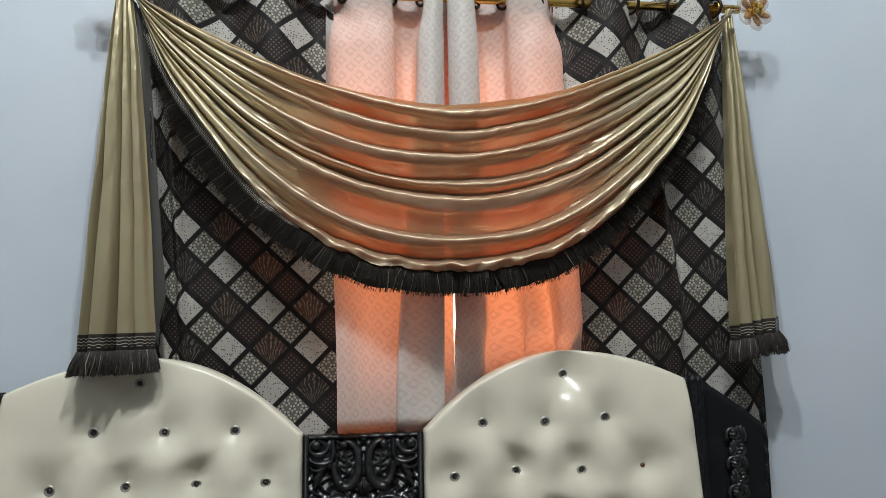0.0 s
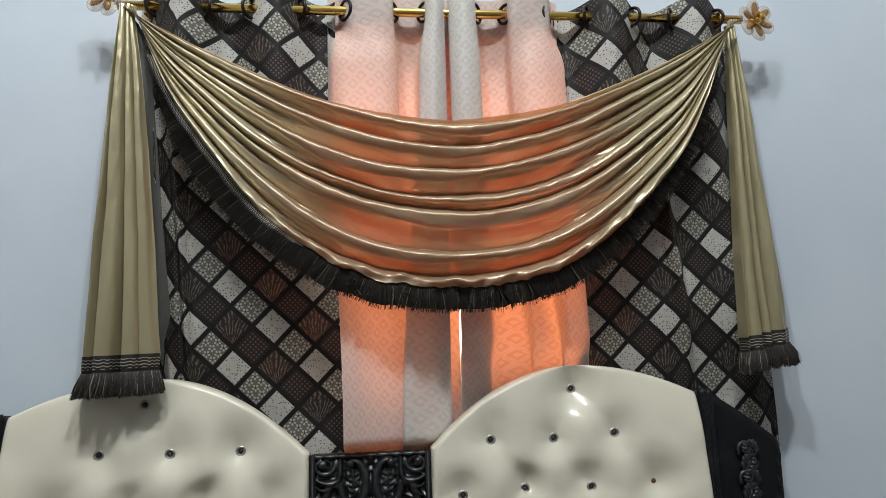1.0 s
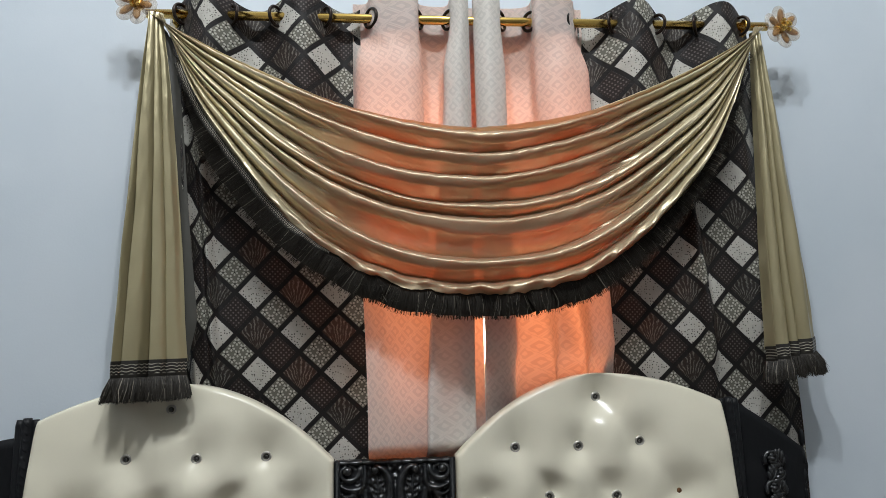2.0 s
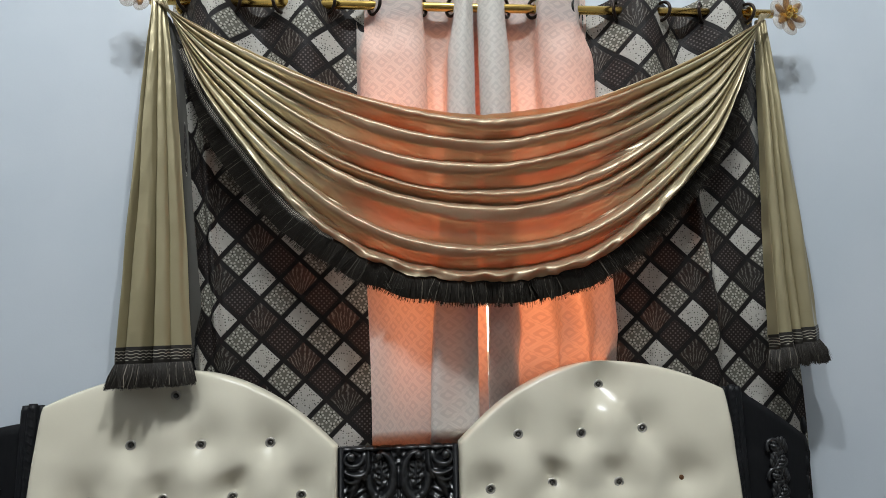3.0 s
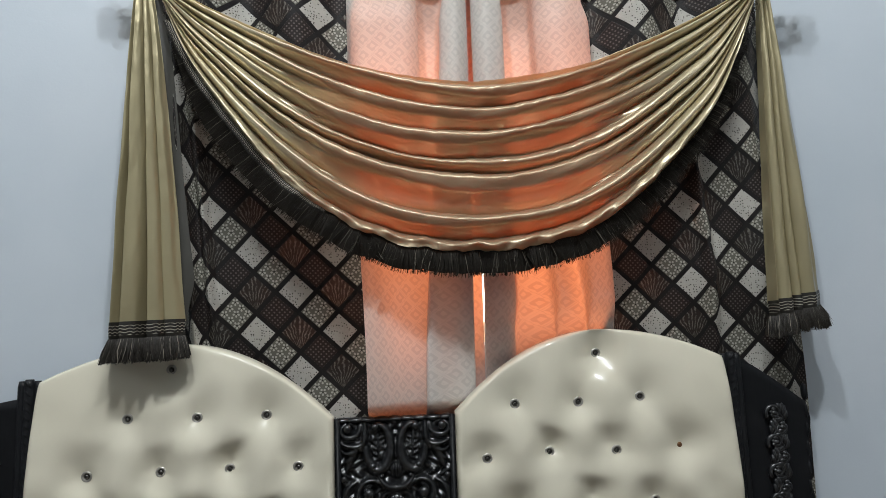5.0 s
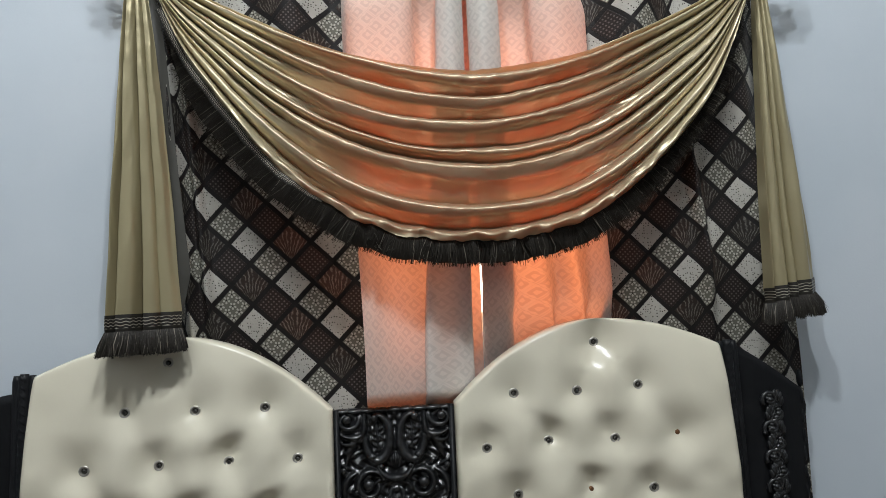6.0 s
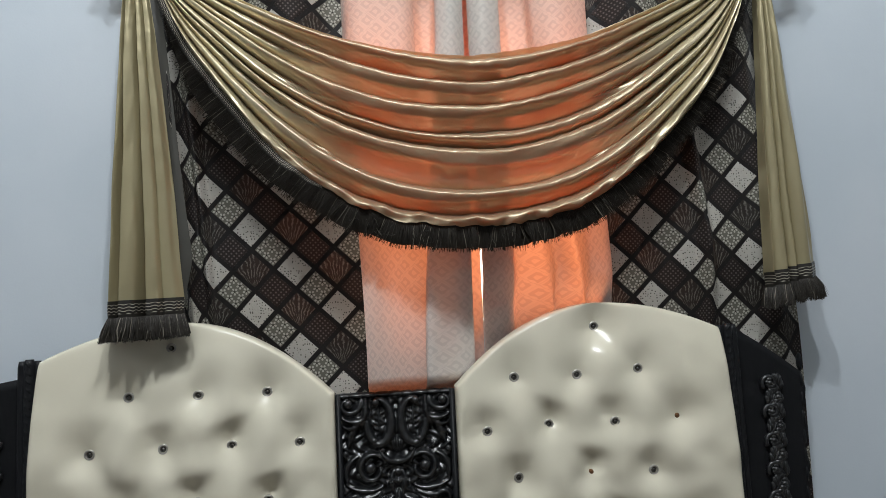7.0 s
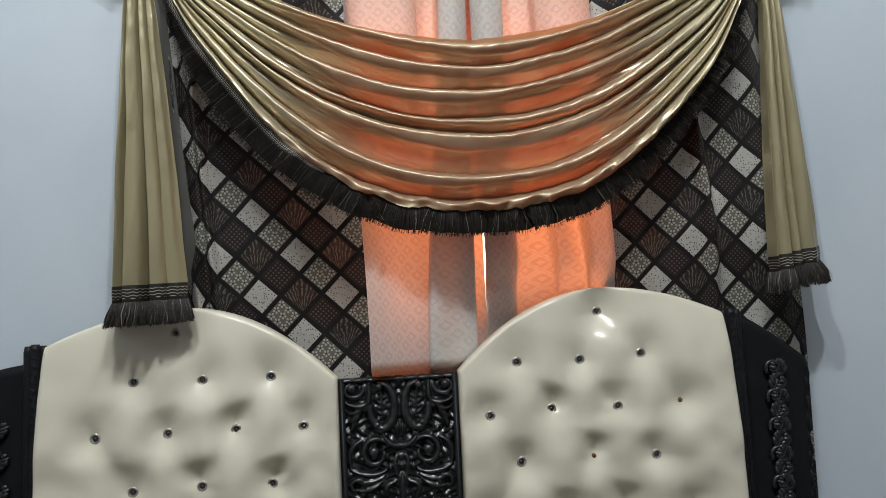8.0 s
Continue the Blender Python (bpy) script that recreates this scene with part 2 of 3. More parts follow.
STUD = mat_plain("dark_crystal", (0.025, 0.022, 0.020), 0.08, 0.0, 0.8, grain=90, vary=0.3, bump=0.02, spec=0.9)
RUST = mat_plain("bare_rusty_pin", (0.16, 0.075, 0.03), 0.5, 0.5, grain=120, vary=0.4)
GLASS = mat_glass("window_glass")
ACRYLIC = mat_acrylic("pearly_acrylic", (0.82, 0.77, 0.70), 0.74)
AMBER = mat_acrylic("amber_acrylic", (0.50, 0.27, 0.09), 0.55)


# ---- building helpers ----
def part(name, bm, material, parent=None, label="", smooth=True):
    me = bpy.data.meshes.new(name)
    bm.to_mesh(me)
    bm.free()
    for p in me.polygons:
        p.use_smooth = smooth
    me.materials.append(material)
    ob = new(name, me)
    if parent is not None:
        ob.parent = parent
    if label:
        tagged(ob, label)
    return ob


def empty(name, x, y, z, label, category, group="", kind=""):
    ob = new(name)
    ob.location = (x, y, z)
    ob.empty_display_size = 0.05
    return tagged(ob, label, category, group, kind)


def under(ob, parent):
    """Keeps a part built in world coordinates in its place under its parent."""
    ob.parent = parent
    ob.matrix_parent_inverse = Matrix.Translation(parent.location).inverted()
    return ob


def box(bm, lo, hi, bevel=0.0):
    m = Matrix.LocRotScale([(a + b) / 2 for a, b in zip(lo, hi)], None, [b - a for a, b in zip(lo, hi)])
    made = bmesh.ops.create_cube(bm, size=1, matrix=m)["verts"]
    if bevel:
        edges = list({e for v in made for e in v.link_edges})
        bmesh.ops.bevel(bm, geom=edges, offset=bevel, segments=2, affect="EDGES", profile=0.6)


def slab(name, lo, hi, material, label, category, bevel=0.0):
    bm = bmesh.new()
    box(bm, lo, hi, bevel)
    ob = part(name, bm, material, smooth=False)
    return tagged(ob, label, category, kind="structure")


def sheet(place, nu, nv, uv=None, bm=None, second=None):
    """A grid of faces from place(u, v) for u, v in 0..1."""
    bm = bm or bmesh.new()
    layer = bm.loops.layers.uv.verify()
    rows = [[bm.verts.new(place(a / nu, b / nv)) for a in range(nu + 1)] for b in range(nv + 1)]
    for b in range(nv):
        for a in range(nu):
            f = bm.faces.new((rows[b][a], rows[b][a + 1], rows[b + 1][a + 1], rows[b + 1][a]))
            if second and second[0] <= (a + 0.5) / nu <= second[1]:
                f.material_index = 1
            if uv:
                for loop, (x, y) in zip(f.loops, ((a, b), (a + 1, b), (a + 1, b + 1), (a, b + 1))):
                    loop[layer].uv = uv(x / nu, y / nv)
    return bm


def tube(bm, points, radius, sides=8, squash=1.0):
    """A closed tapering tube along points; radius may be a list."""
    pts = [Vector(p) for p in points]
    n = len(pts)
    rads = radius if isinstance(radius, (list, tuple)) else [radius] * n
    rings, prev = [], Vector((0, -1, 0))
    for k, p in enumerate(pts):
        d = (pts[min(k + 1, n - 1)] - pts[max(k - 1, 0)]).normalized()
        side = d.cross(prev)
        if side.length < 1e-4:
            side = d.cross(Vector((1, 0, 0)))
        side.normalize()
        up = side.cross(d).normalized()
        prev = up
        rings.append([bm.verts.new(p + rads[k] * (math.cos(w) * side + squash * math.sin(w) * up)) for w in (2 * math.pi * q / sides for q in range(sides))])
    for k in range(n - 1):
        for q in range(sides):
            bm.faces.new((rings[k][q], rings[k][(q + 1) % sides], rings[k + 1][(q + 1) % sides], rings[k + 1][q]))
    bm.faces.new(rings[0][::-1])
    bm.faces.new(rings[-1])
    return bm


def blob(bm, centre, size, seg=12):
    bmesh.ops.create_uvsphere(bm, u_segments=seg, v_segments=max(6, seg // 2 + 2), radius=1,
                              matrix=Matrix.LocRotScale(centre, None, size))
    return bm


def torus(bm, centre, axis_turn, big, small, seg=24, sides=8):
    m = Matrix.Translation(centre) @ axis_turn
    rings = []
    for a in range(seg):
        w = 2 * math.pi * a / seg
        rings.append([bm.verts.new(m @ Vector(((big + small * math.cos(q)) * math.cos(w), (big + small * math.cos(q)) * math.sin(w), small * math.sin(q))))
                      for q in (2 * math.pi * k / sides for k in range(sides))])
    for a in range(seg):
        for k in range(sides):
            bm.faces.new((rings[a][k], rings[(a + 1) % seg][k], rings[(a + 1) % seg][(k + 1) % sides], rings[a][(k + 1) % sides]))
    return bm


def lerp(a, b, t):
    return a + (b - a) * t


def smooth01(t):
    t = min(1.0, max(0.0, t))
    return t * t * (3 - 2 * t)


def catmull(points, t):
    """A point at t in 0..1 of a smooth line through points."""
    n = len(points) - 1
    k = min(int(t * n), n - 1)
    f = t * n - k
    p = [points[min(max(q, 0), n)] for q in (k - 1, k, k + 1, k + 2)]
    return tuple(0.5 * (2 * b + (c - a) * f + (2 * a - 5 * b + 4 * c - d) * f * f + (3 * b - a - 3 * c + d) * f ** 3) for a, b, c, d in zip(*p))


# ---- the room ----
X0, X1, Y0, TOP = -3.3, 3.5, -6.4, 5.75
WX0, WX1, WZ0, WZ1 = -0.50, 0.62, 1.455, 2.43
wall = bmesh.new()
box(wall, (X0, 0, 0), (WX0, 0.22, TOP))
box(wall, (WX1, 0, 0), (X1, 0.22, TOP))
box(wall, (WX0, 0, 0), (WX1, 0.22, WZ0))
box(wall, (WX0, 0, WZ1), (WX1, 0.22, TOP))
tagged(part("wall_north", wall, WALL, smooth=False), "pale blue-grey painted plaster wall behind the bed", "wall", kind="structure")
slab("wall_west", (X0 - 0.15, Y0, 0), (X0, 0.22, TOP), TAUPE, "unseen grey side wall, dark to bounce less light", "wall")
slab("wall_east", (X1, Y0, 0), (X1 + 0.15, 0.22, TOP), TAUPE, "unseen grey side wall, dark to bounce less light", "wall")
slab("wall_south", (X0 - 0.15, Y0 - 0.15, 0), (X1 + 0.15, Y0, TOP), TAUPE, "unseen grey wall facing the bed, dark to bounce less light", "wall")
slab("floor", (X0 - 0.15, Y0 - 0.15, -0.1), (X1 + 0.15, 0.22, 0), FLOOR, "unseen bedroom floor, dark to bounce less light", "floor")
slab("ceiling", (X0 - 0.15, Y0 - 0.15, TOP), (X1 + 0.15, 0.22, TOP + 0.1), CEIL, "plain white painted ceiling", "ceiling")

window = empty("window_1", 0.06, 0.12, WZ0, "white framed window behind the drawn curtains", "window", kind="structure")
for name, lo, hi in (("window_sill", (WX0, 0.0, WZ0), (WX1, 0.2, WZ0 + 0.02)), ("window_head", (WX0, 0.06, WZ1 - 0.05), (WX1, 0.12, WZ1)),
                     ("window_jamb", (WX0, 0.06, WZ0 + 0.02), (WX0 + 0.05, 0.12, WZ1 - 0.05)), ("window_jamb", (WX1 - 0.05, 0.06, WZ0 + 0.02), (WX1, 0.12, WZ1 - 0.05))):
    bm = bmesh.new()
    box(bm, lo, hi, 0.004)
    under(part(name, bm, FRAME, smooth=False), window)
bm = bmesh.new()
box(bm, (WX0 + 0.05, 0.088, WZ0 + 0.02), (WX1 - 0.05, 0.092, WZ1 - 0.05))
pane = under(part("pane", bm, GLASS, smooth=False), window)
pane.visible_shadow = False


# ---- the curtain rod ----
ROD_Y, ROD_Z = -0.10, 2.489
rod = empty("curtain_rod", 0.06, 0, ROD_Z, "polished brass curtain rod with flower finials", "curtain rod")
bm = bmesh.new()
tube(bm, [(-0.82, ROD_Y, ROD_Z + 0.002), (0.06, ROD_Y, ROD_Z), (0.93, ROD_Y, ROD_Z + 0.002)], 0.0125, 16)
under(part("pole", bm, BRASS), rod)
for x in (-0.745, 0.86):
    bm = bmesh.new()
    tube(bm, [(x, 0.002, ROD_Z - 0.012), (x, ROD_Y, ROD_Z - 0.018)], 0.008, 10)
    torus(bm, (x, ROD_Y, ROD_Z), pose(0, 0, 0, 0, 90, 0), 0.018, 0.005, 20, 8)
    tube(bm, [(x, -0.001, ROD_Z - 0.012), (x, -0.008, ROD_Z - 0.012)], 0.024, 16)
    under(part("bracket", bm, BRASS), rod)


def finial(x, dz, turn):
    """An acrylic flower with pearly rims and amber hearts round a nugget of gold foil."""
    m = pose(x, ROD_Y - 0.005, ROD_Z + dz, 0, 0, turn) @ Matrix.Scale(1.18, 4)
    bm = bmesh.new()
    tube(bm, [m @ Vector(p) for p in ((0, 0.0, 0), (0, -0.012, 0))], 0.016, 14)
    hub = under(part("finial", bm, BRASS), rod)
    for k in range(6):
        w = 2 * math.pi * (k + 0.35) / 6
        for name, mat, reach, wide, out, lift in (("petal", ACRYLIC, 0.033, 0.0205, 0.0, -0.014), ("petal_heart", AMBER, 0.027, 0.0085, 0.004, -0.0195)):
            bm = bmesh.new()
            q = m @ Matrix.Rotation(w, 4, "Y") @ pose(reach, lift, 0, 0, 0, -14)
            bmesh.ops.create_uvsphere(bm, u_segments=14, v_segments=8, radius=1, matrix=q @ Matrix.Diagonal((0.022 - out, 0.006, wide, 1)))
            o = part(name, bm, mat)
            o.parent = hub
    bm = bmesh.new()
    rnd = random.Random(int(x * 100) + 200)
    for k in range(16):
        d = Vector((rnd.uniform(-1, 1), rnd.uniform(-1, 0.1), rnd.uniform(-1, 1))) * 0.011
        bmesh.ops.create_icosphere(bm, subdivisions=1, radius=rnd.uniform(0.004, 0.0065), matrix=m @ Matrix.Translation((0, -0.026, 0)) @ Matrix.Translation(d))
    o = part("foil_heart", bm, BRASS, smooth=False)
    o.parent = hub


finial(0.958, -0.010, 12)
finial(-0.836, 0.022, -12)


# ---- patchwork curtains ----
def patch_curtain(x_top, x_low, fronts, folds, pale, label):
    """One eyelet curtain. fronts: where it passes before the rod. folds: lasting creases (share of width, depth, breadth)."""
    z0, z1 = 0.06, 2.535
    wave = abs(fronts[1] - fronts[0])

    def place(u, v):
        z = lerp(z0, z1, v)
        k = smooth01((z - 1.3) / 1.2)
        x = lerp(lerp(x_low[0], x_top[0], k), lerp(x_low[1], x_top[1], k), u)
        head = smooth01((z - 1.75) / 0.72)
        y = -0.068 - 0.006 * math.sin(9 * u + 2 * z)
        y -= 0.040 * math.cos(2 * math.pi * (x - fronts[0]) / wave) * head + 0.030 * head
        for at, deep, broad in folds:
            s = at + 0.05 * (1.9 - z)
            y -= deep * math.exp(-((u - s) / broad) ** 2) * smooth01((2.5 - z) / 0.5)
        y -= 0.004 * noise.noise(Vector((x * 7, z * 3, 1.3)))
        if v > 0.995:
            z += 0.012 * math.cos(2 * math.pi * (x - fronts[0]) / wave)
        y = lerp(-0.034 - 0.25 * (-0.068 - y), y, smooth01((z - 1.38) / 0.30))
        # the outer edge hangs back against the wall
        edge = (u if x_low[0] > 0 else 1 - u)
        y = lerp(y, -0.024, smooth01((edge - 0.90) / 0.10) * (1 - head))
        return (x, min(y, -0.02), z)

    # the cloth's own length along its width, so that creases swallow the pattern
    nu = 150
    mid = [Vector(place(a / nu, 0.68)) for a in range(nu + 1)]
    run = [0.0]
    for a, b in zip(mid, mid[1:]):
        run.append(run[-1] + (b - a).length)

    # a pale lozenge is centred on the place given by pale
    near = min(range(nu + 1), key=lambda a: abs(mid[a].x - pale[0]))
    du, dv = CELL - run[near], -pale[1]

    def uv(u, v):
        k = u * nu
        a = min(int(k), nu - 1)
        return (lerp(run[a], run[a + 1], k - a) + du, lerp(z0, z1, v) + dv)

    ob = empty("patchwork_curtain", (x_low[0] + x_low[1]) / 2, -0.07, z0, label, "curtain", "patchwork curtains")
    under(part("cloth", sheet(place, nu, 190, uv), PATCH), ob)
    for f in fronts:
        for side in (-1, 1):
            x = f + side * wave * 0.27
            if x_top[0] + 0.015 < x < x_top[1] - 0.015:
                bm = torus(bmesh.new(), (x, ROD_Y - 0.003, ROD_Z + 0.001), pose(0, 0, 0, 0, 90, side * 34), 0.0265, 0.0048)
                under(part("eyelet", bm, BRONZE), ob)
    return ob


patch_curtain((-0.772, -0.25), (-0.735, -0.20), (-0.66, -0.41), ((0.11, 0.055, 0.030), (0.0, 0.03, 0.03), (0.19, 0.030, 0.022), (0.72, 0.006, 0.1)), (-0.527, 1.739),
              "dark brown patchwork curtain of pale and black lozenges beside the window")
patch_curtain((0.375, 0.885), (0.40, 0.975), (0.53, 0.78), ((0.52, 0.035, 0.03), (0.15, 0.008, 0.08), (0.85, 0.02, 0.06)), (0.640, 1.623),
              "dark patchwork curtain of pale and black lozenges, creased down its middle")


# ---- cream curtains with flat doubled folds ----
def key_curtain(head, top, low, eyes, z0, label, tuck=1.50, over=0.10):
    """An eyelet curtain between its lines at the heading, above and below; under the height tuck it slips behind the headboard."""
    z1 = 2.55

    def place(u, v):
        z = lerp(z0, z1, v)
        k = smooth01((z - 1.35) / 1.0)
        a, b = catmull(top, u), catmull(low, u)
        h, w = catmull(head, u), smooth01((z - 2.33) / 0.15)
        a = (lerp(a[0], h[0], w), lerp(a[1], h[1], w))
        x, y = lerp(b[0], a[0], k), lerp(b[1], a[1], k)
        y += 0.004 * math.sin(31 * x + 5 * z) * (1 - k) + 0.003 * noise.noise(Vector((x * 12, y * 20, z * 3)))
        y = lerp(-0.046 + 0.2 * (y + 0.075), y, smooth01((z - tuck) / over))
        return (x, y, z)

    nu = 132
    mid = [Vector(place(a / nu, 0.75)) for a in range(nu + 1)]
    run = [0.0]
    for a, b in zip(mid, mid[1:]):
        run.append(run[-1] + (b - a).length)
    ob = empty("eyelet_curtain", top[2][0], -0.06, z0, label, "curtain", "cream curtains")
    cloth = under(part("cloth", sheet(place, nu, 110, lambda u, v: (run[round(u * nu)], lerp(z0, z1, v)), second=(6.7 / 13, 9.4 / 13)), SHEER), ob)
    cloth.data.materials.append(STIFF_UNLIT)  # shade of the doubled leading fold, put into a less translucent cloth

    # turned-over heading behind the top edge
    def back(u, v):
        x, y, z = place(u, 1.0 - 0.115 * (1 - v) / (z1 - z0))
        return (x, y + 0.004, z)
    under(part("heading", sheet(back, nu, 6, lambda u, v: (run[round(u * nu)], v * 0.115)), STIFF_UNLIT), ob)
    for x, lean in eyes:
        bm = torus(bmesh.new(), (x, ROD_Y - 0.003, ROD_Z + 0.001), pose(0, 0, 0, 0, 90, lean), 0.0265, 0.0048)
        under(part("eyelet", bm, BRONZE), ob)
    return ob


key_curtain(
    ((-0.271, -0.065), (-0.235, -0.068), (-0.208, -0.120), (-0.100, -0.146), (-0.086, -0.075), (-0.030, -0.060), (-0.004, -0.070), (0.0, -0.125), (0.025, -0.152),
     (0.050, -0.118), (0.042, -0.085), (0.0, -0.075), (0.005, -0.062), (0.075, -0.048)),
    ((-0.271, -0.07), (-0.235, -0.125), (-0.13, -0.150), (-0.083, -0.115), (-0.078, -0.045), (-0.035, -0.030), (-0.021, -0.060), (-0.020, -0.125), (0.016, -0.152),
     (0.050, -0.118), (0.042, -0.085), (-0.012, -0.075), (-0.006, -0.062), (0.075, -0.048)),
    ((-0.235, -0.168), (-0.195, -0.155), (-0.13, -0.130), (-0.066, -0.100), (-0.068, -0.080), (-0.072, -0.070), (-0.080, -0.066), (-0.082, -0.132), (-0.010, -0.108),
     (0.041, -0.092), (0.030, -0.075), (-0.020, -0.07), (0.0, -0.062), (0.0725, -0.06)),
    ((-0.221, 36), (-0.092, -36), (-0.004, 36)), 0.55, "cream key-patterned eyelet curtain glowing orange from the daylight behind", 1.300, 0.03)
key_curtain(
    ((0.388, -0.060), (0.365, -0.066), (0.340, -0.120), (0.240, -0.146), (0.225, -0.075), (0.165, -0.060), (0.140, -0.070), (0.137, -0.125), (0.100, -0.152),
     (0.066, -0.118), (0.074, -0.085), (0.130, -0.075), (0.125, -0.062), (0.030, -0.052)),
    ((0.372, -0.066), (0.389, -0.100), (0.300, -0.150), (0.236, -0.115), (0.231, -0.045), (0.165, -0.030), (0.149, -0.060), (0.145, -0.125), (0.098, -0.152),
     (0.066, -0.118), (0.074, -0.085), (0.137, -0.075), (0.131, -0.062), (0.030, -0.052)),
    ((0.398, -0.066), (0.432, -0.085), (0.364, -0.128), (0.360, -0.058), (0.276, -0.128), (0.272, -0.058), (0.180, -0.075), (0.152, -0.095), (0.12, -0.10),
     (0.080, -0.09), (0.085, -0.075), (0.146, -0.07), (0.14, -0.062), (0.092, -0.06)),
    ((0.143, -36), (0.226, 36), (0.345, -36)), 0.55, "cream key-patterned eyelet curtain in soft folds, glowing orange")


# ---- the satin swag and its tails ----
SXL, SXR, SZ = -0.786, 0.890, 2.470
RIDGES = ((0.066, 1.0), (0.192, 0.95), (0.348, 1.0), (0.515, 0.75), (0.599, 0.9), (0.815, 1.0), (0.965, 0.9))


CORDS = tuple(sorted([at for at, _ in RIDGES] + [0.0, 0.270, 0.705, 1.04]))


def fold_profile(v, p):
    """How far the cloth stands out, 0..1: each roll has a narrow crest and slants back under it to the next."""
    def at_of(k):
        at = RIDGES[k][0] if k < len(RIDGES) else 1.09
        return at + 0.010 * math.sin(3 * p + 9 * at)
    out = 0.30 * (1 - smooth01(v / 0.05))
    for k, (_, high) in enumerate(RIDGES):
        at, end = at_of(k), at_of(k + 1)
        lip = min(0.042, 0.45 * (end - at), 0.45 * (at - at_of(k - 1)) if k else 0.042)
        if v < at - lip or v > end:
            continue
        if v < at:
            out = max(out, high * math.sqrt(max(0.0, 1 - ((at - v) / lip) ** 2)))
        else:
            s = (v - at) / (end - at)
            belly = 0.30 + 0.06 * math.sin(7 * p + 11 * at) + 0.04 * math.sin(17 * p + 5 * at)
            out = max(out, high * (1 - 0.22 * (s / belly) ** 2 if s < belly else 0.78 * (1 - ((s - belly) / (1 - belly)) ** 0.8)))
    # towards the gathered ends the rolls become round cords with sharp creases between them
    marks = [at + 0.008 * math.sin(3 * p + 9 * at) for at in CORDS]
    k = min(range(len(marks)), key=lambda q: abs(v - marks[q]))
    gap = (marks[min(k + 1, len(marks) - 1)] - marks[k]) if v > marks[k] else (marks[k] - marks[max(k - 1, 0)])
    d = min(1.0, abs(v - marks[k]) / max(0.02, 0.5 * gap))
    tall = 1.0 if min(abs(CORDS[k] - r[0]) for r in RIDGES) < 1e-6 else 0.62
    cord = tall * math.sqrt(max(0.0, 1 - d ** 2.2))
    return lerp(out, cord, 0.92 * smooth01((abs(p + 0.04) - 0.34) / 0.34))


def swag_line(p, v):
    """Height of the swag at p (-1..1 across) and v (0 top edge, 1 hem)."""
    drop, n = lerp(0.310, 0.760, v), lerp(1.85, 2.42, v)
    sag = 0.034 * math.exp(-((p - 0.80) / 0.13) ** 2) + 0.024 * math.exp(-((p + 0.88) / 0.09) ** 2)
    return SZ - drop * (1 - abs(p) ** n) - sag * v * (1 - abs(p) ** 10)


def swag(u, v):
    p = 2 * u - 1
    p = math.copysign(1 - (1 - abs(p)) ** 1.25, p)
    full = (1 - abs(p) ** 2.2)
    z = swag_line(p, v)
    w = 0.5 + 0.5 * p
    x = lerp(SXL, SXR, w)
    # pinched ends fan out over a small width
    x += (v - 0.4) * 0.035 * (abs(p) ** 6) * (-1 if p > 0 else 1)
    y = -0.130 - 0.055 * full ** 0.8 * (0.35 + 0.65 * v)
    y -= (0.016 + 0.050 * full ** 0.95) * fold_profile(v, p)
    y += 0.003 * noise.noise(Vector((x * 9, v * 22, 0.4))) + 0.0022 * noise.noise(Vector((x * 48, v * 16, 2.4)))
    z += full * (0.006 * noise.noise(Vector((x * 5, v * 9, 7.7))) + 0.0018 * noise.noise(Vector((x * 38, v * 9, 1.7))))
    if v > 0.9:
        crimp = (v - 0.9) * 10 * full
        z += crimp * (0.010 * noise.noise(Vector((x * 18, 3.1, 0.0))) + 0.004 * noise.noise(Vector((x * 55, v * 30, 0.0))))
        y += crimp * 0.022 * noise.noise(Vector((x * 27, v * 22, 6.0)))
    return (x, y, z)


valance = empty("swag_valance", 0.05, -0.13, 2.47, "khaki gold satin swag draped in deep folds across the window", "valance")
under(part("drape", sheet(swag, 240, 380, lambda u, v: (u * 1.9, v * 0.62)), SATIN), valance)

# opaque strips added behind each crest to hold back daylight, as doubled pleats would
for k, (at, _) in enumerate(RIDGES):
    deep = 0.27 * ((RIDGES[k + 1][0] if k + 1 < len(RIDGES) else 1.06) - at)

    def backlight_strip(u, v, at=at, deep=deep):
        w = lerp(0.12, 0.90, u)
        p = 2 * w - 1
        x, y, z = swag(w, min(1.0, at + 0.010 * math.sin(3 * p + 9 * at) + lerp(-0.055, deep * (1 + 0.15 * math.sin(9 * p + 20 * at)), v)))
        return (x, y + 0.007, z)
    under(part("pleat_backlight_strip", sheet(backlight_strip, 160, 14, lambda u, v: (0.2 + u, v * 0.1)), LINED), valance)


def hem(u, out=0.0, down=0.0):
    x, y, z = swag(u, 1.0)
    a, b = Vector(swag(max(0, u - 0.004), 1)), Vector(swag(min(1, u + 0.004), 1))
    d = (b - a)
    nrm = Vector((d.z, 0, -d.x)).normalized()
    if nrm.z > 0:
        nrm = -nrm
    p = Vector((x, -0.155, z)) + nrm * down
    p.y = y + 0.010 - out
    return p


def reach(u):
    """Length of the fringe: long on the side that hangs open, short where the hem rolls over it."""
    return lerp(0.080, 0.064, smooth01((u - 0.15) / 0.30)) * lerp(1, 0.62, smooth01((u - 0.6) / 0.3)) * smooth01((u - 0.02) / 0.16) * lerp(1, 0.45, smooth01((u - 0.86) / 0.10))


def braid(u, v):
    w = lerp(0.06, 0.31, u)
    return hem(w, 0.006 + 0.003 * math.sin(v * math.pi), lerp(-0.004, 0.020 * lerp(1, 0.3, smooth01((w - 0.24) / 0.1)), v))


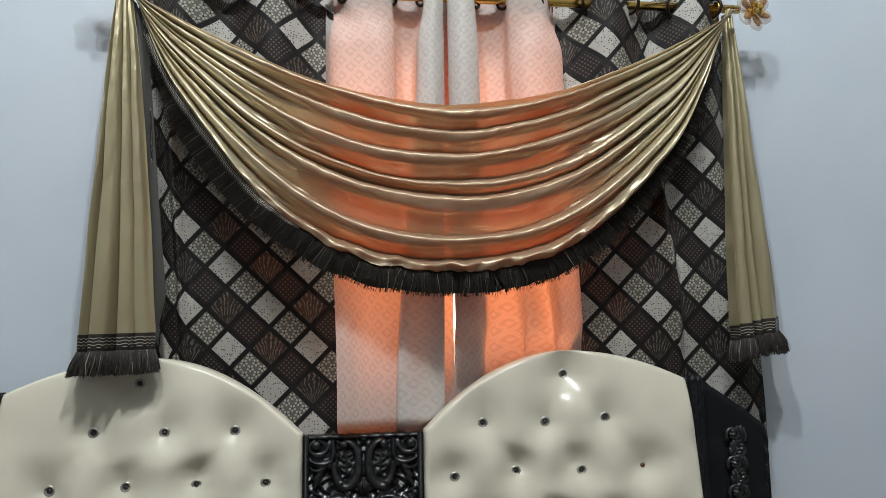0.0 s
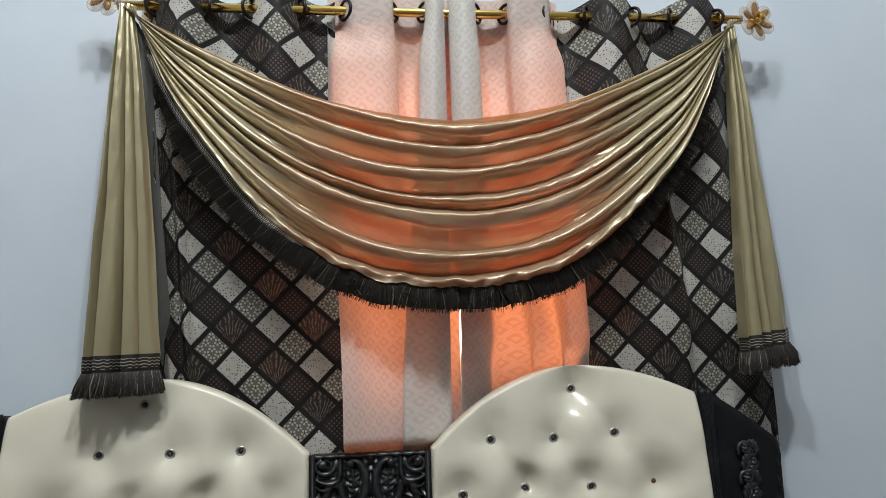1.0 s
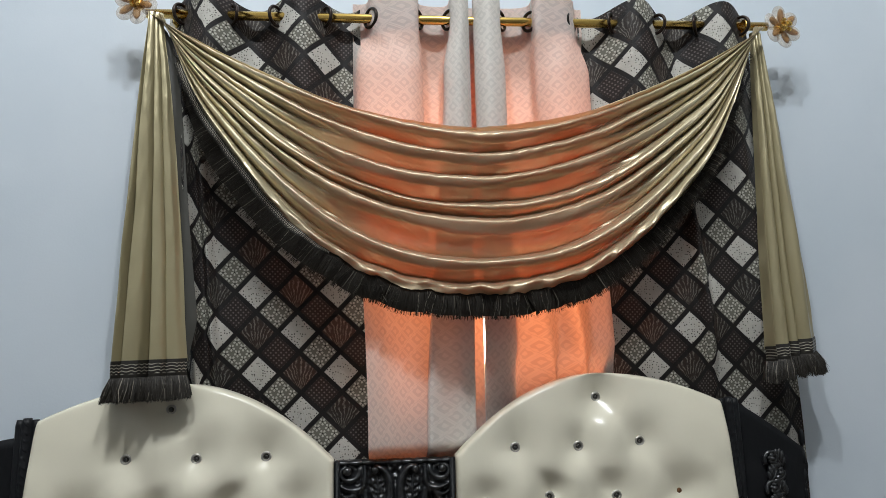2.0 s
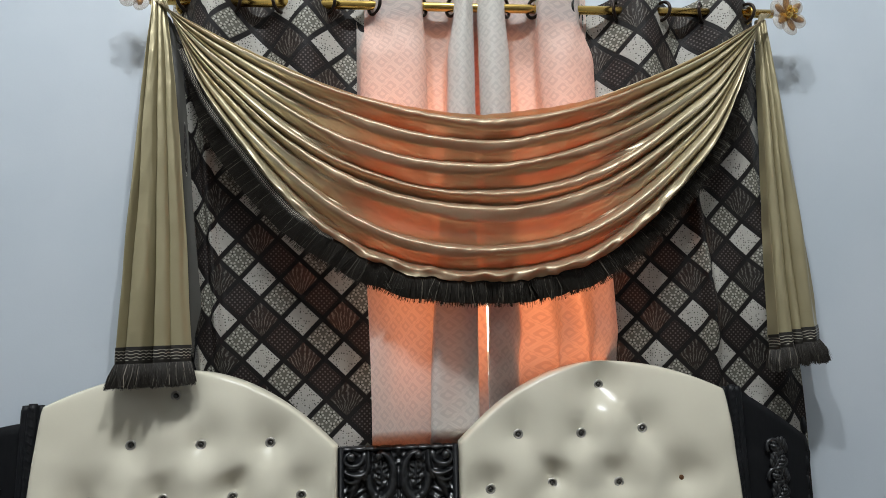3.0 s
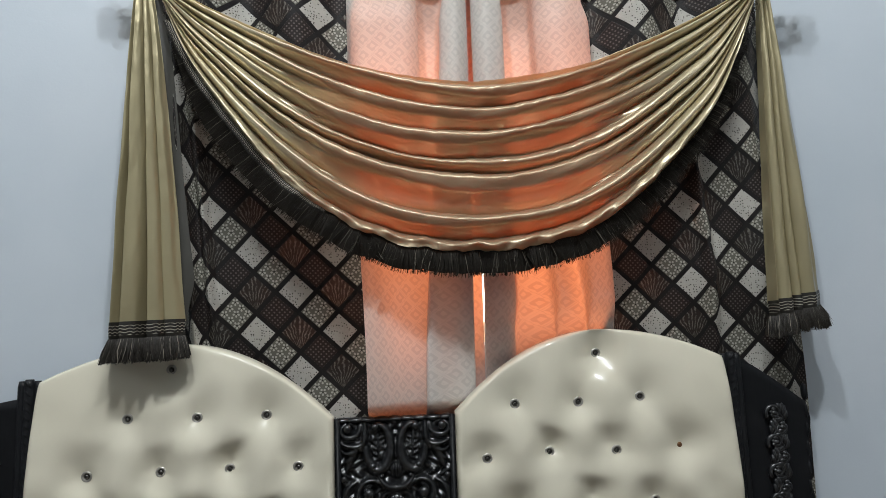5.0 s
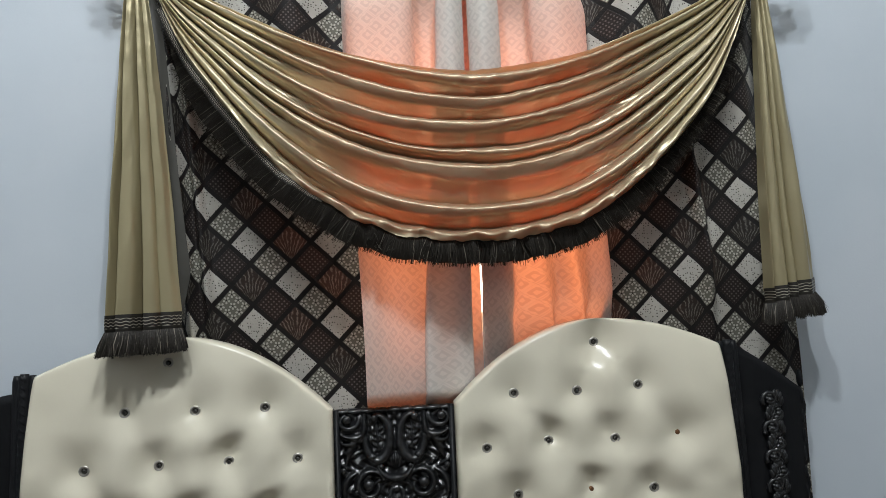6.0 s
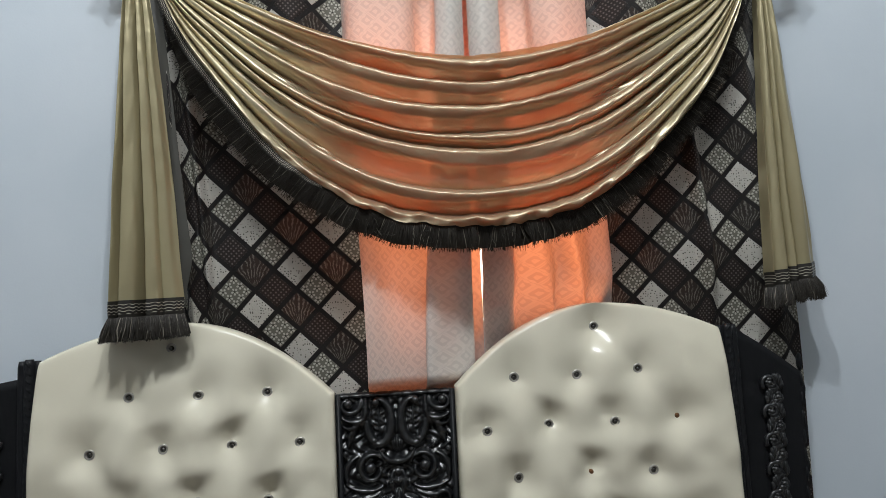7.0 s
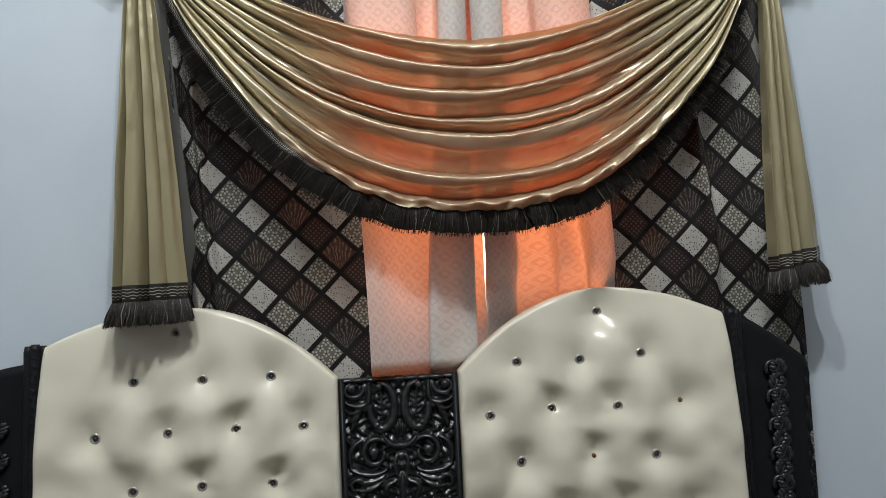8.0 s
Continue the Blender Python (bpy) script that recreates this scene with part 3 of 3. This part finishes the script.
under(part("braid", sheet(braid, 120, 4, lambda u, v: (u * 0.8, v)), BRAID, label="dark braid with silver rope stitching"), valance)


def fringe_web(u, v):
    w = lerp(0.05, 0.96, u)
    q = hem(w, 0.0 - 0.004 * v, lerp(-0.004, reach(w) * 0.82, v))
    q.y += 0.003 * math.sin(w * 420) + 0.006 * v
    return q


under(part("fringe_backing", sheet(fringe_web, 420, 4), THREAD), valance)


def strands(bm, root, tip, count, wide, rnd):
    """Many thin bent threads, each a narrow two-sided ribbon."""
    for k in range(count):
        u = (k + rnd.random()) / count
        a, b = root(u), tip(u)
        if rnd.random() < 0.06:
            b = a + (b - a) * rnd.uniform(1.0, 1.06)
        else:
            b = a + (b - a) * (rnd.uniform(0.90, 1.0) + 0.05 * noise.noise(Vector((a.x * 30, a.z * 30, 5.0))))
        b += Vector((rnd.gauss(0, 0.0022), rnd.gauss(-0.001, 0.003), 0))
        if rnd.random() < 0.05:
            b += Vector((rnd.gauss(0, 0.006), -0.006, rnd.uniform(0, 0.02)))
        c = (a + b) / 2 + Vector((rnd.gauss(0, 0.003), -rnd.random() * 0.006, 0))
        s = Vector((wide * rnd.uniform(0.6, 1.3), 0, 0))
        row = []
        for q, f in ((a, 1.0), (c, 1.0), (b, 0.5)):
            row.append((bm.verts.new(q - s * f), bm.verts.new(q + Vector((0, -wide, 0)) * f), bm.verts.new(q + s * f)))
        for r, t in zip(row, row[1:]):
            bm.faces.new((r[0], r[1], t[1], t[0]))
            bm.faces.new((r[1], r[2], t[2], t[1]))


rnd = random.Random(5)
bm = bmesh.new()
strands(bm, lambda u: hem(lerp(0.05, 0.96, u), 0.004, 0.004), lambda u: hem(lerp(0.05, 0.96, u), 0.004, reach(lerp(0.05, 0.96, u))), 2300, 0.0009, rnd)
for k in range(70):
    w = rnd.uniform(0.13, 0.9)
    a = hem(w, 0.010, rnd.uniform(0.25, 0.8) * reach(w))
    pts = [a]
    d = Vector((rnd.uniform(-0.006, 0.006), -0.002, -0.006))
    for q in range(4):
        d = 0.7 * d + Vector((rnd.gauss(0, 0.003), rnd.gauss(0, 0.001), rnd.gauss(0, 0.002)))
        pts.append(pts[-1] + d)
    tube(bm, pts, 0.0006, 4)
tagged(under(part("fringe", bm, THREAD), valance), "dark olive thread fringe", kind="stuff")


def tail(apex, left, right, ztop, zlow, pleats, y0, deep, slope, label, seed, rise=0.16):
    """A gathered satin tail that widens downwards. left, right: x of its sides at the hem; pleats: folds as (share, depth)."""
    rnd = random.Random(seed)
    xs = [0.0]
    for share, _ in pleats:
        xs.append(xs[-1] + share)
    xs = [s / xs[-1] for s in xs]

    def profile(u):
        k = max(q for q in range(len(xs) - 1) if u >= xs[q] - 1e-9)
        f = (u - xs[k]) / (xs[k + 1] - xs[k])
        if pleats[k][1] < 0:
            return -pleats[k][1] * (0.8 - 0.8 * f)
        return pleats[k][1] * (smooth01(f / rise) if f < rise else 0.12 + 0.88 * (0.5 + 0.5 * math.cos(math.pi * (f - rise) / (1 - rise))))

    def lap(u):
        """Sideways shift by which the steep side of each fold hangs over its neighbour."""
        k = max(q for q in range(len(xs) - 1) if u >= xs[q] - 1e-9)
        f = (u - xs[k]) / (xs[k + 1] - xs[k])
        return 0.0 if pleats[k][1] < 0 or k == 0 else -0.018 * math.exp(-((f - 0.16) / 0.14) ** 2)

    def place(u, v):
        z = lerp(ztop, zlow - slope * (u - 0.5), v)
        wide = max(0.10, v ** 0.72)
        l, r = lerp(apex - 0.012, left, wide), lerp(apex + 0.012, right, wide)
        x = lerp(l, r, u)
        y = y0 - 0.012 * v - deep * (0.25 + 0.75 * v ** 0.7) * profile(u)
        y -= 0.010 * v * noise.noise(Vector((u * 8 + 2 * v + seed, v * 2.2, 0.3))) + 0.0015 * noise.noise(Vector((u * 20, v * 16, seed)))
        x += 0.003 * noise.noise(Vector((u * 5, v * 5, seed))) + lap(u) * (0.3 + 0.7 * v)
        return Vector((x, y, z))

    ob = empty("curtain_tail", apex, y0, zlow, label, "curtain tail", "satin tails")
    under(part("drape", sheet(place, 170, 90, lambda u, v: (v * 0.9, u * 0.4)), LINED), ob)

    def band(u, v):
        p = place(u, 1.0)
        p.y -= 0.003 + 0.002 * math.sin(v * math.pi)
        p.z += lerp(0.006, -0.036, v)
        return p
    under(part("braid", sheet(band, 110, 4, lambda u, v: (u * (right - left) * 1.35, v)), BRAID, label="dark braid band with silver rope stitching"), ob)

    def web(u, v):
        p = place(u, 1.0)
        p.z -= lerp(0.03, 0.084, v)
        p.x += (u - 0.5) * 0.026 * v
        p.y += 0.002 + 0.003 * math.sin(u * 160)
        return p
    under(part("fringe_backing", sheet(web, 160, 3), THREAD), ob)
    bm = bmesh.new()

    def root(u):
        p = place(u, 1.0)
        p.z -= 0.034
        p.y -= 0.004
        return p

    def tip(u):
        p = root(u)
        p.z -= 0.058
        p.x += (u - 0.5) * 0.030
        p.y -= 0.014
        return p
    strands(bm, root, tip, 1300, 0.0009, rnd)
    tagged(under(part("fringe", bm, THREAD), ob), "dark olive thread fringe", kind="stuff")
    return ob


left_tail = tail(-0.786, -0.846, -0.674, 2.475, 1.564, ((0.26, 0.85), (0.36, 1.0), (0.20, 0.8), (0.18, 0.5)), -0.132, 0.060, -0.004,
     "khaki gold satin curtain tail with fringe, hanging over the headboard", 3)


def shaded_fold(u, v):
    """Dark strip along the wide tail's inner side, coloured as its shaded fold."""
    l, r = lerp(-0.785, -0.745, v ** 0.8), lerp(-0.772, -0.650, v ** 0.55) - 0.028 * smooth01((v - 0.86) / 0.14)
    return (lerp(l, r, u) + 0.004 * math.sin(6 * v + 1), lerp(-0.135, -0.128, u) - 0.004 * math.sin(6 * u + 4 * v), lerp(2.44, 1.560, v))


under(part("shaded_fold", sheet(shaded_fold, 12, 60), SHADED_FOLD, label="dark grey strip coloured as the shaded inner fold"), left_tail)
tail(0.900, 0.838, 0.982, 2.475, 1.574, ((0.12, 0.9), (0.36, 1.0), (0.12, 0.8), (0.40, 1.0)), -0.084, 0.050, -0.026,
     "narrow khaki gold satin curtain tail with fringe against the wall", 8, 0.34)


# ---- the headboard ----
MID, FACE = -0.170, -0.100
board = empty("bed_headboard", MID, -0.06, 0, "black carved wooden headboard with two arched cream buttoned panels", "headboard")
LEFT_STUDS = ((-0.724, 1.445), (-0.816, 1.333), (-0.651, 1.329), (-0.485, 1.328), (-0.906, 1.204), (-0.735, 1.205), (-0.572, 1.204), (-0.407, 1.204),
              (-0.819, 1.072), (-0.653, 1.076), (-0.488, 1.069), (-0.906, 0.945), (-0.735, 0.945), (-0.572, 0.945), (-0.407, 0.945))
RIGHT_STUDS = ((0.360, 1.446), (0.134, 1.329), (0.298, 1.327), (0.460, 1.334), (0.057, 1.200), (0.216, 1.207), (0.388, 1.204), (0.553, 1.209),
               (0.132, 1.080), (0.316, 1.083), (0.479, 1.078), (0.057, 0.950), (0.230, 0.950), (0.400, 0.950), (0.566, 0.950))
BARE = ((0.553, 1.209), (0.316, 1.083))


def arch(s):
    """Top of a panel at s metres from its inner edge."""
    return 1.508 - (1.30 if s < 0.385 else 0.78) * (s - 0.385) ** 2


def upholstery(side, studs):
    """One buttoned panel; side is -1 or 1."""
    def sx(s):
        return MID + side * (0.151 + s)

    def surface(x, z, puff):
        pull, near = 0.0, []
        for bx, bz in studs:
            d = math.hypot(x - bx, (z - bz) * (0.85 if z > bz else 1.15))
            low = smooth01((1.42 - bz) / 0.35)
            if bz > 1.40:
                pull += 0.016 * math.exp(-(d / 0.055) ** 2)
            pull += (0.026 + 0.004 * low) * math.exp(-(d / 0.060) ** 2) + 0.004 * math.exp(-(d / 0.019) ** 2)
            # the cover sags in a soft slanting fold above some of the lower studs
            rise_ = (z - bz) + 0.35 * math.sin(83 * bx + 7 * bz) * (x - bx)
            if bz < 1.30 and -0.02 < rise_ < 0.13 and abs(x - bx) < 0.12:
                sag = 0.015 * max(0.0, 0.45 + 0.75 * math.sin(47 * bx + 29 * bz)) * low
                pull += sag * smooth01((rise_ + 0.01) / 0.03) * (1 - smooth01((rise_ - 0.030) / 0.045)) * math.exp(-((x - bx - 0.014 * math.sin(61 * bx)) / (0.020 + 0.35 * max(0.0, rise_))) ** 2)
            if d < 0.32:
                near.append((bx, bz))
        # soft creases along the diagonals from stud to stud
        for a in range(len(near)):
            for b in range(a):
                (ax, az), (bx, bz) = near[a], near[b]
                dx, dz = bx - ax, bz - az
                ln = math.hypot(dx, dz)
                if abs(dz) > 0.08 and ln < 0.19:
                    t = ((x - ax) * dx + (z - az) * dz) / ln ** 2
                    if 0 < t < 1:
                        off = abs((x - ax) * dz - (z - az) * dx) / ln
                        pull += (0.0025 + 0.0025 * math.sin(31 * ax + 17 * bz)) * math.exp(-(off / 0.026) ** 2) * math.sin(math.pi * t) ** 2
        rough = 0.5 + 1.1 * smooth01((1.4 - z) / 0.3)
        wob = rough * (0.007 * noise.noise(Vector((x * 7, z * 7, side * 2.0))) + 0.005 * noise.noise(Vector((x * 13, z * 13, 4.0))))
        lean = 0.55 * max(0.0, z - 1.08) ** 2 - 0.065
        full = puff / 0.044
        return FACE + lean * 0.55 - 0.044 + 0.016 * (1 - full) + (pull + wob) * full

    def place(u, v):
        s_out = 0.705 + 0.030 * (1 - v)
        s = u * s_out
        top = arch(s * 0.702 / s_out)
        z = lerp(0.45, top, 1 - (1 - v) ** 1.8)
        rim = min(s, s_out - s)
        puff = 0.044 * (1 - math.exp(-max(rim, 0) / 0.004)) * (1 - 0.95 * math.exp(-max(top - z, 0) / 0.003) - 0.05 * math.exp(-max(top - z, 0) / 0.030))
        return (sx(s), surface(sx(s), z, puff), z)

    bm = sheet(place, 160, 250)
    bm.edges.ensure_lookup_table()
    rim = [e for e in bm.edges if e.is_boundary]
    got = bmesh.ops.extrude_edge_only(bm, edges=rim)["geom"]
    for q in got:
        if isinstance(q, bmesh.types.BMVert):
            q.co.y += 0.036
    bmesh.ops.recalc_face_normals(bm, faces=bm.faces)
    panel = under(part("upholstered_panel", bm, LEATHER), board)
    for bx, bz in studs:
        y = surface(bx, bz, 0.044) + 0.002
        bare = (bx, bz) in BARE
        bm = bmesh.new()
        if bare:
            blob(bm, (bx, y - 0.001, bz), (0.0075, 0.004, 0.0075))
            stud = part("stud", bm, RUST, label="bare rusty pin that lost its crystal")
        else:
            torus(bm, (bx, y - 0.003, bz), pose(0, 0, 0, 90, 0, 0), 0.0102, 0.0034, 20, 8)
            stud = part("stud", bm, SILVER)
        stud.parent = panel
        if not bare:
            bm = bmesh.new()
            bmesh.ops.create_cone(bm, cap_ends=True, segments=8, radius1=0.0085, radius2=0.0035, depth=0.007, matrix=pose(bx, y - 0.005, bz, 90, 0, 0))
            gem = part("crystal", bm, STUD, smooth=False)
            gem.parent = panel


upholstery(-1, LEFT_STUDS)
upholstery(1, RIGHT_STUDS)


# carved middle post
def spiral(cx, cz, r0, turns, start, way, y, n=28, grow=0.16):
    pts = []
    for k in range(n):
        f = k / (n - 1)
        w = start + way * f * turns * 2 * math.pi
        r = r0 * (grow + (1 - grow) * (1 - f))
        pts.append((cx + r * math.cos(w), y - 0.004 * f, cz + r * math.sin(w)))
    return pts


def leaf(bm, x, z, length, width, turn, y, veins=4):
    """An acanthus leaf: a midrib with pairs of lobes."""
    m = pose(x, y, z, 0, turn, 0)
    tube(bm, [m @ Vector((0, -0.004 * math.sin(math.pi * k / 6), length * k / 6)) for k in range(7)], [0.004 - 0.0005 * k for k in range(7)], 6)
    for k in range(veins):
        f = (k + 0.5) / veins
        wl = width * math.sin(math.pi * (0.25 + 0.65 * f))
        for sgn in (-1, 1):
            q = m @ pose(sgn * wl * 0.5, -0.002, length * f + wl * 0.25, 0, -sgn * 50, 0)
            bmesh.ops.create_uvsphere(bm, u_segments=8, v_segments=6, radius=1, matrix=q @ Matrix.Diagonal((wl * 0.58, 0.0050, 0.0068, 1)))


PX0, PX1, PTOP, PY = -0.321, -0.019, 1.316, -0.118
bm = bmesh.new()
box(bm, (PX0 + 0.004, PY + 0.006, 0), (PX1 - 0.004, -0.05, PTOP - 0.012), 0.004)
post = under(part("centre_post", bm, BLACK, smooth=False), board)


def on_post(name, bm, label="", wood=None):
    for v in bm.verts:
        v.co.y = PY + (v.co.y - PY) * 1.7
    o = part(name, bm, wood or BLACK, label=label)
    o.parent = post
    return o


def bow(p0, p1, p2, n=60):
    """A curved stroke from p0 to p2, drawn towards p1."""
    return [tuple((1 - t) ** 2 * a + 2 * t * (1 - t) * b + t * t * c for a, b, c in zip(p0, p1, p2)) for t in (k / (n - 1) for k in range(n))]


def curl(a, b, ra, rb, start, sweep, shrink=1.0, n=150):
    """Part of an oval or, with shrink below 1, of a spiral."""
    out = []
    for k in range(n):
        f = k / (n - 1)
        w, q = radians(start + sweep * f), lerp(1.0, shrink, f)
        out.append((a + q * ra * math.cos(w), b + q * rb * math.sin(w)))
    return out


def strokes():
    """The carving of one half: (points, half width at the start, in the middle and at the end, height).
    Points are metres from the middle line and below the top of the motif."""
    out = [
        (curl(0.043, 0.066, 0.031, 0.055, 285, -285), 0.006, 0.011, 0.008, 0.020),   # oval wreath
        (bow((0.043, 0.030), (0.042, 0.06), (0.043, 0.092)), 0.002, 0.004, 0.002, 0.011),  # midrib of its leaf
        (bow((0.076, 0.004), (0.070, 0.045), (0.086, 0.072)), 0.004, 0.007, 0.005, 0.019),
        (curl(0.116, 0.020, 0.030, 0.026, 190, -250, 0.45), 0.007, 0.007, 0.004, 0.016),   # corner scroll
        (curl(0.064, 0.180, 0.035, 0.037, 200, 330, 0.62), 0.005, 0.008, 0.005, 0.019),    # lower scroll
        (bow((0.0, 0.166), (0.030, 0.166), (0.044, 0.134)), 0.008, 0.007, 0.004, 0.019),   # garland
        (bow((0.100, 0.150), (0.136, 0.165), (0.126, 0.215)), 0.004, 0.008, 0.004, 0.016),
        (bow((0.012, 0.190), (0.022, 0.215), (0.010, 0.245)), 0.004, 0.008, 0.004, 0.014),
        (bow((0.0, 0.240), (0.0, 0.265), (0.0, 0.295)), 0.004, 0.009, 0.004, 0.017),
        (bow((0.034, 0.292), (0.055, 0.262), (0.018, 0.255)), 0.004, 0.008, 0.005, 0.016),
        (curl(0.112, 0.262, 0.024, 0.024, 120, 300, 0.5), 0.006, 0.006, 0.004, 0.016),
    ]
    for k in range(4):
        b = 0.042 + 0.013 * k
        for way in (-1, 1):
            out.append((bow((0.043, b + 0.006), (0.043 + way * 0.010, b + 0.004), (0.043 + way * (0.017 - 0.001 * k), b - 0.005), 30), 0.002, 0.0042, 0.002, 0.010))
    for k in range(4):  # plume of the corner
        out.append((bow((0.080 + 0.006 * k, 0.050 + 0.006 * k), (0.092 + 0.008 * k, 0.074 + 0.012 * k), (0.134 - 0.004 * k, 0.054 + 0.023 * k)), 0.003, 0.0085, 0.0025, 0.020 - 0.002 * k))
    for k in range(3):  # plume under the lower scroll
        out.append((bow((0.040 + 0.004 * k, 0.226 + 0.012 * k), (0.080, 0.246 + 0.016 * k), (0.128 - 0.010 * k, 0.218 + 0.026 * k)), 0.003, 0.0085, 0.003, 0.017))
    for k in (0, 1):  # bow tie over the garland
        out.append((bow((0.011 * k, 0.106), (0.013 * k, 0.118), (0.009 * k, 0.136), 30), 0.003, 0.0055, 0.003, 0.015))
    return out


RELIEF_X, RELIEF_Z, RELIEF_LOW = 180, 340, 0.62
half_a = np.abs(np.linspace(PX0 + 0.012, PX1 - 0.012, RELIEF_X + 1) - (PX0 + PX1) / 2)[None, :]
below = (PTOP - 0.012 - np.linspace(RELIEF_LOW, PTOP - 0.016, RELIEF_Z + 1))[:, None]
motif = below % 0.300
relief = np.zeros((RELIEF_Z + 1, RELIEF_X + 1))
for pts, w0, w1, w2, high in strokes():
    for k, (a, b) in enumerate(pts):
        f = k / (len(pts) - 1)
        w = 1.22 * (lerp(w0, w1, 2 * f) if f < 0.5 else lerp(w1, w2, 2 * f - 1))
        d2 = ((half_a - a) ** 2 + (motif - b) ** 2) / w ** 2
        relief = np.maximum(relief, high * lerp(0.75, 1.0, math.sin(math.pi * f)) * np.sqrt(np.clip(1 - 0.8 * d2, 0, 1)) * (d2 < 1.25))
# leafy ground between the strokes, then soft worn edges
relief = np.maximum(relief, 0.006 + 0.005 * np.sin(half_a * 170 + 2.0 * np.sin(motif * 90)) * np.sin(motif * 150 + 1.0))
for _ in range(2):
    relief[1:-1, 1:-1] = (relief[1:-1, 1:-1] * 2 + relief[:-2, 1:-1] + relief[2:, 1:-1] + relief[1:-1, :-2] + relief[1:-1, 2:]) / 6


def carved(u, v):
    i, j = round(u * RELIEF_X), round(v * RELIEF_Z)
    x, z = lerp(PX0 + 0.012, PX1 - 0.012, u), lerp(RELIEF_LOW, PTOP - 0.016, v)
    wob = 0.0012 * noise.noise(Vector((abs(x + 0.17) * 60, z * 60, 3.0)))
    return (x, PY + 0.004 - 1.45 * float(relief[j, i]) - wob, z)


part("carved_relief", sheet(carved, RELIEF_X, RELIEF_Z), BLACK, label="deeply carved glossy scrolls and leaves").parent = post
for x in (PX0 + 0.008, PX1 - 0.008):
    on_post("post_edge", tube(bmesh.new(), [(x, PY - 0.004, 0.02), (x, PY - 0.004, 0.7), (x, PY - 0.004, PTOP - 0.006)], 0.0075, 10), wood=DULL)
bm = bmesh.new()
for k in range(9):
    x = lerp(PX0 + 0.02, PX1 - 0.02, k / 8)
    blob(bm, (x, PY + 0.002, PTOP - 0.012), (0.026, 0.009, 0.0075))
on_post("top_moulding", bm)
cx = (PX0 + PX1) / 2
for side in (-1, 1):
    for drop in (0.012, 0.312):
        for dx, dz, r in ((0.050, 0.017, 0.010), (0.118, 0.018, 0.011), (0.057, 0.112, 0.009), (0.068, 0.178, 0.014), (0.098, 0.194, 0.006), (0.036, 0.136, 0.006), (0.128, 0.140, 0.008)):
            o = part("carved_bead", blob(bmesh.new(), (cx + side * dx, PY - 0.015, PTOP - drop - dz), (r, r, r)), BLACK)
            o.parent = post


# reeded stiles and carved wings at both ends
def side_frame(side):
    xi = MID + side * 0.862
    bm = bmesh.new()
    for k, (dx, r) in enumerate(((0.004, 0.010), (0.021, 0.013), (0.040, 0.011))):
        lean = side * 0.026
        tube(bm, [(xi + side * dx + lean * f, -0.112 - 0.006 * (k == 1), lerp(1.437 - 0.004 * abs(k - 1), 0.02, f)) for f in (0, 0.01, 0.3, 0.7, 1)],
             [r * 0.75, r, r, r, r], 10)
    for k in range(70):
        z = 1.425 - 0.02 * k
        q = pose(xi + side * 0.021 + side * 0.026 * (1.437 - z) / 1.417, -0.127, z, 0, 35 * side, 0)
        bmesh.ops.create_uvsphere(bm, u_segments=6, v_segments=5, radius=1, matrix=q @ Matrix.Diagonal((0.0055, 0.005, 0.012, 1)))
    stile = under(part("reeded_stile", bm, DULL), board)
    xo = xi + side * 0.250
    bm = bmesh.new()

    def wing(u, v):
        x = lerp(xi + side * 0.045, xo + side * 0.005 * math.sin(v * 80), u)
        top = lerp(1.425, 1.292, u ** 1.2) if side > 0 else lerp(1.386, 1.33, u ** 2)
        z = lerp(0.0, top, v)
        return (x - side * 0.03 * (1 - v) * u, -0.082 + 0.006 * u, z)
    sheet(wing, 24, 60, bm=bm)
    rim = [e for e in bm.edges if e.is_boundary]
    got = bmesh.ops.extrude_edge_only(bm, edges=rim)["geom"]
    for q in got:
        if isinstance(q, bmesh.types.BMVert):
            q.co.y += 0.045
    bmesh.ops.recalc_face_normals(bm, faces=bm.faces)
    w_ob = under(part("wing_panel", bm, DULL), board)

    def on_wing(name, bm, wood=BLACK):
        o = part(name, bm, wood)
        o.parent = w_ob
    xc = xi + side * 0.156
    for k in range(15):
        z = 1.27 - 0.038 * k
        way = 1 if k % 2 else -1
        bm = tube(bmesh.new(), spiral(xc + side * 0.010 * way, z, 0.023, 1.2, math.pi * (0.5 if way > 0 else 1.2), way, -0.086), [0.0066 - 0.00016 * q for q in range(28)], 8)
        blob(bm, (xc + side * 0.010 * way, -0.088, z), (0.009, 0.008, 0.007))
        on_wing("carved_scroll", bm)
        bm = bmesh.new()
        leaf(bm, xc - side * 0.016 * way, z - 0.022, 0.042, 0.028, 30 * way, -0.086, 4)
        on_wing("carved_leaf", bm)
    for k in range(24):
        z = 1.32 - 0.05 * k
        bm = blob(bmesh.new(), (xo - side * (0.006 + 0.022 * (1.32 - z)), -0.070, z), (0.006, 0.012, 0.024), 10)
        on_wing("edge_bead", bm, DULL)


side_frame(-1)
side_frame(1)
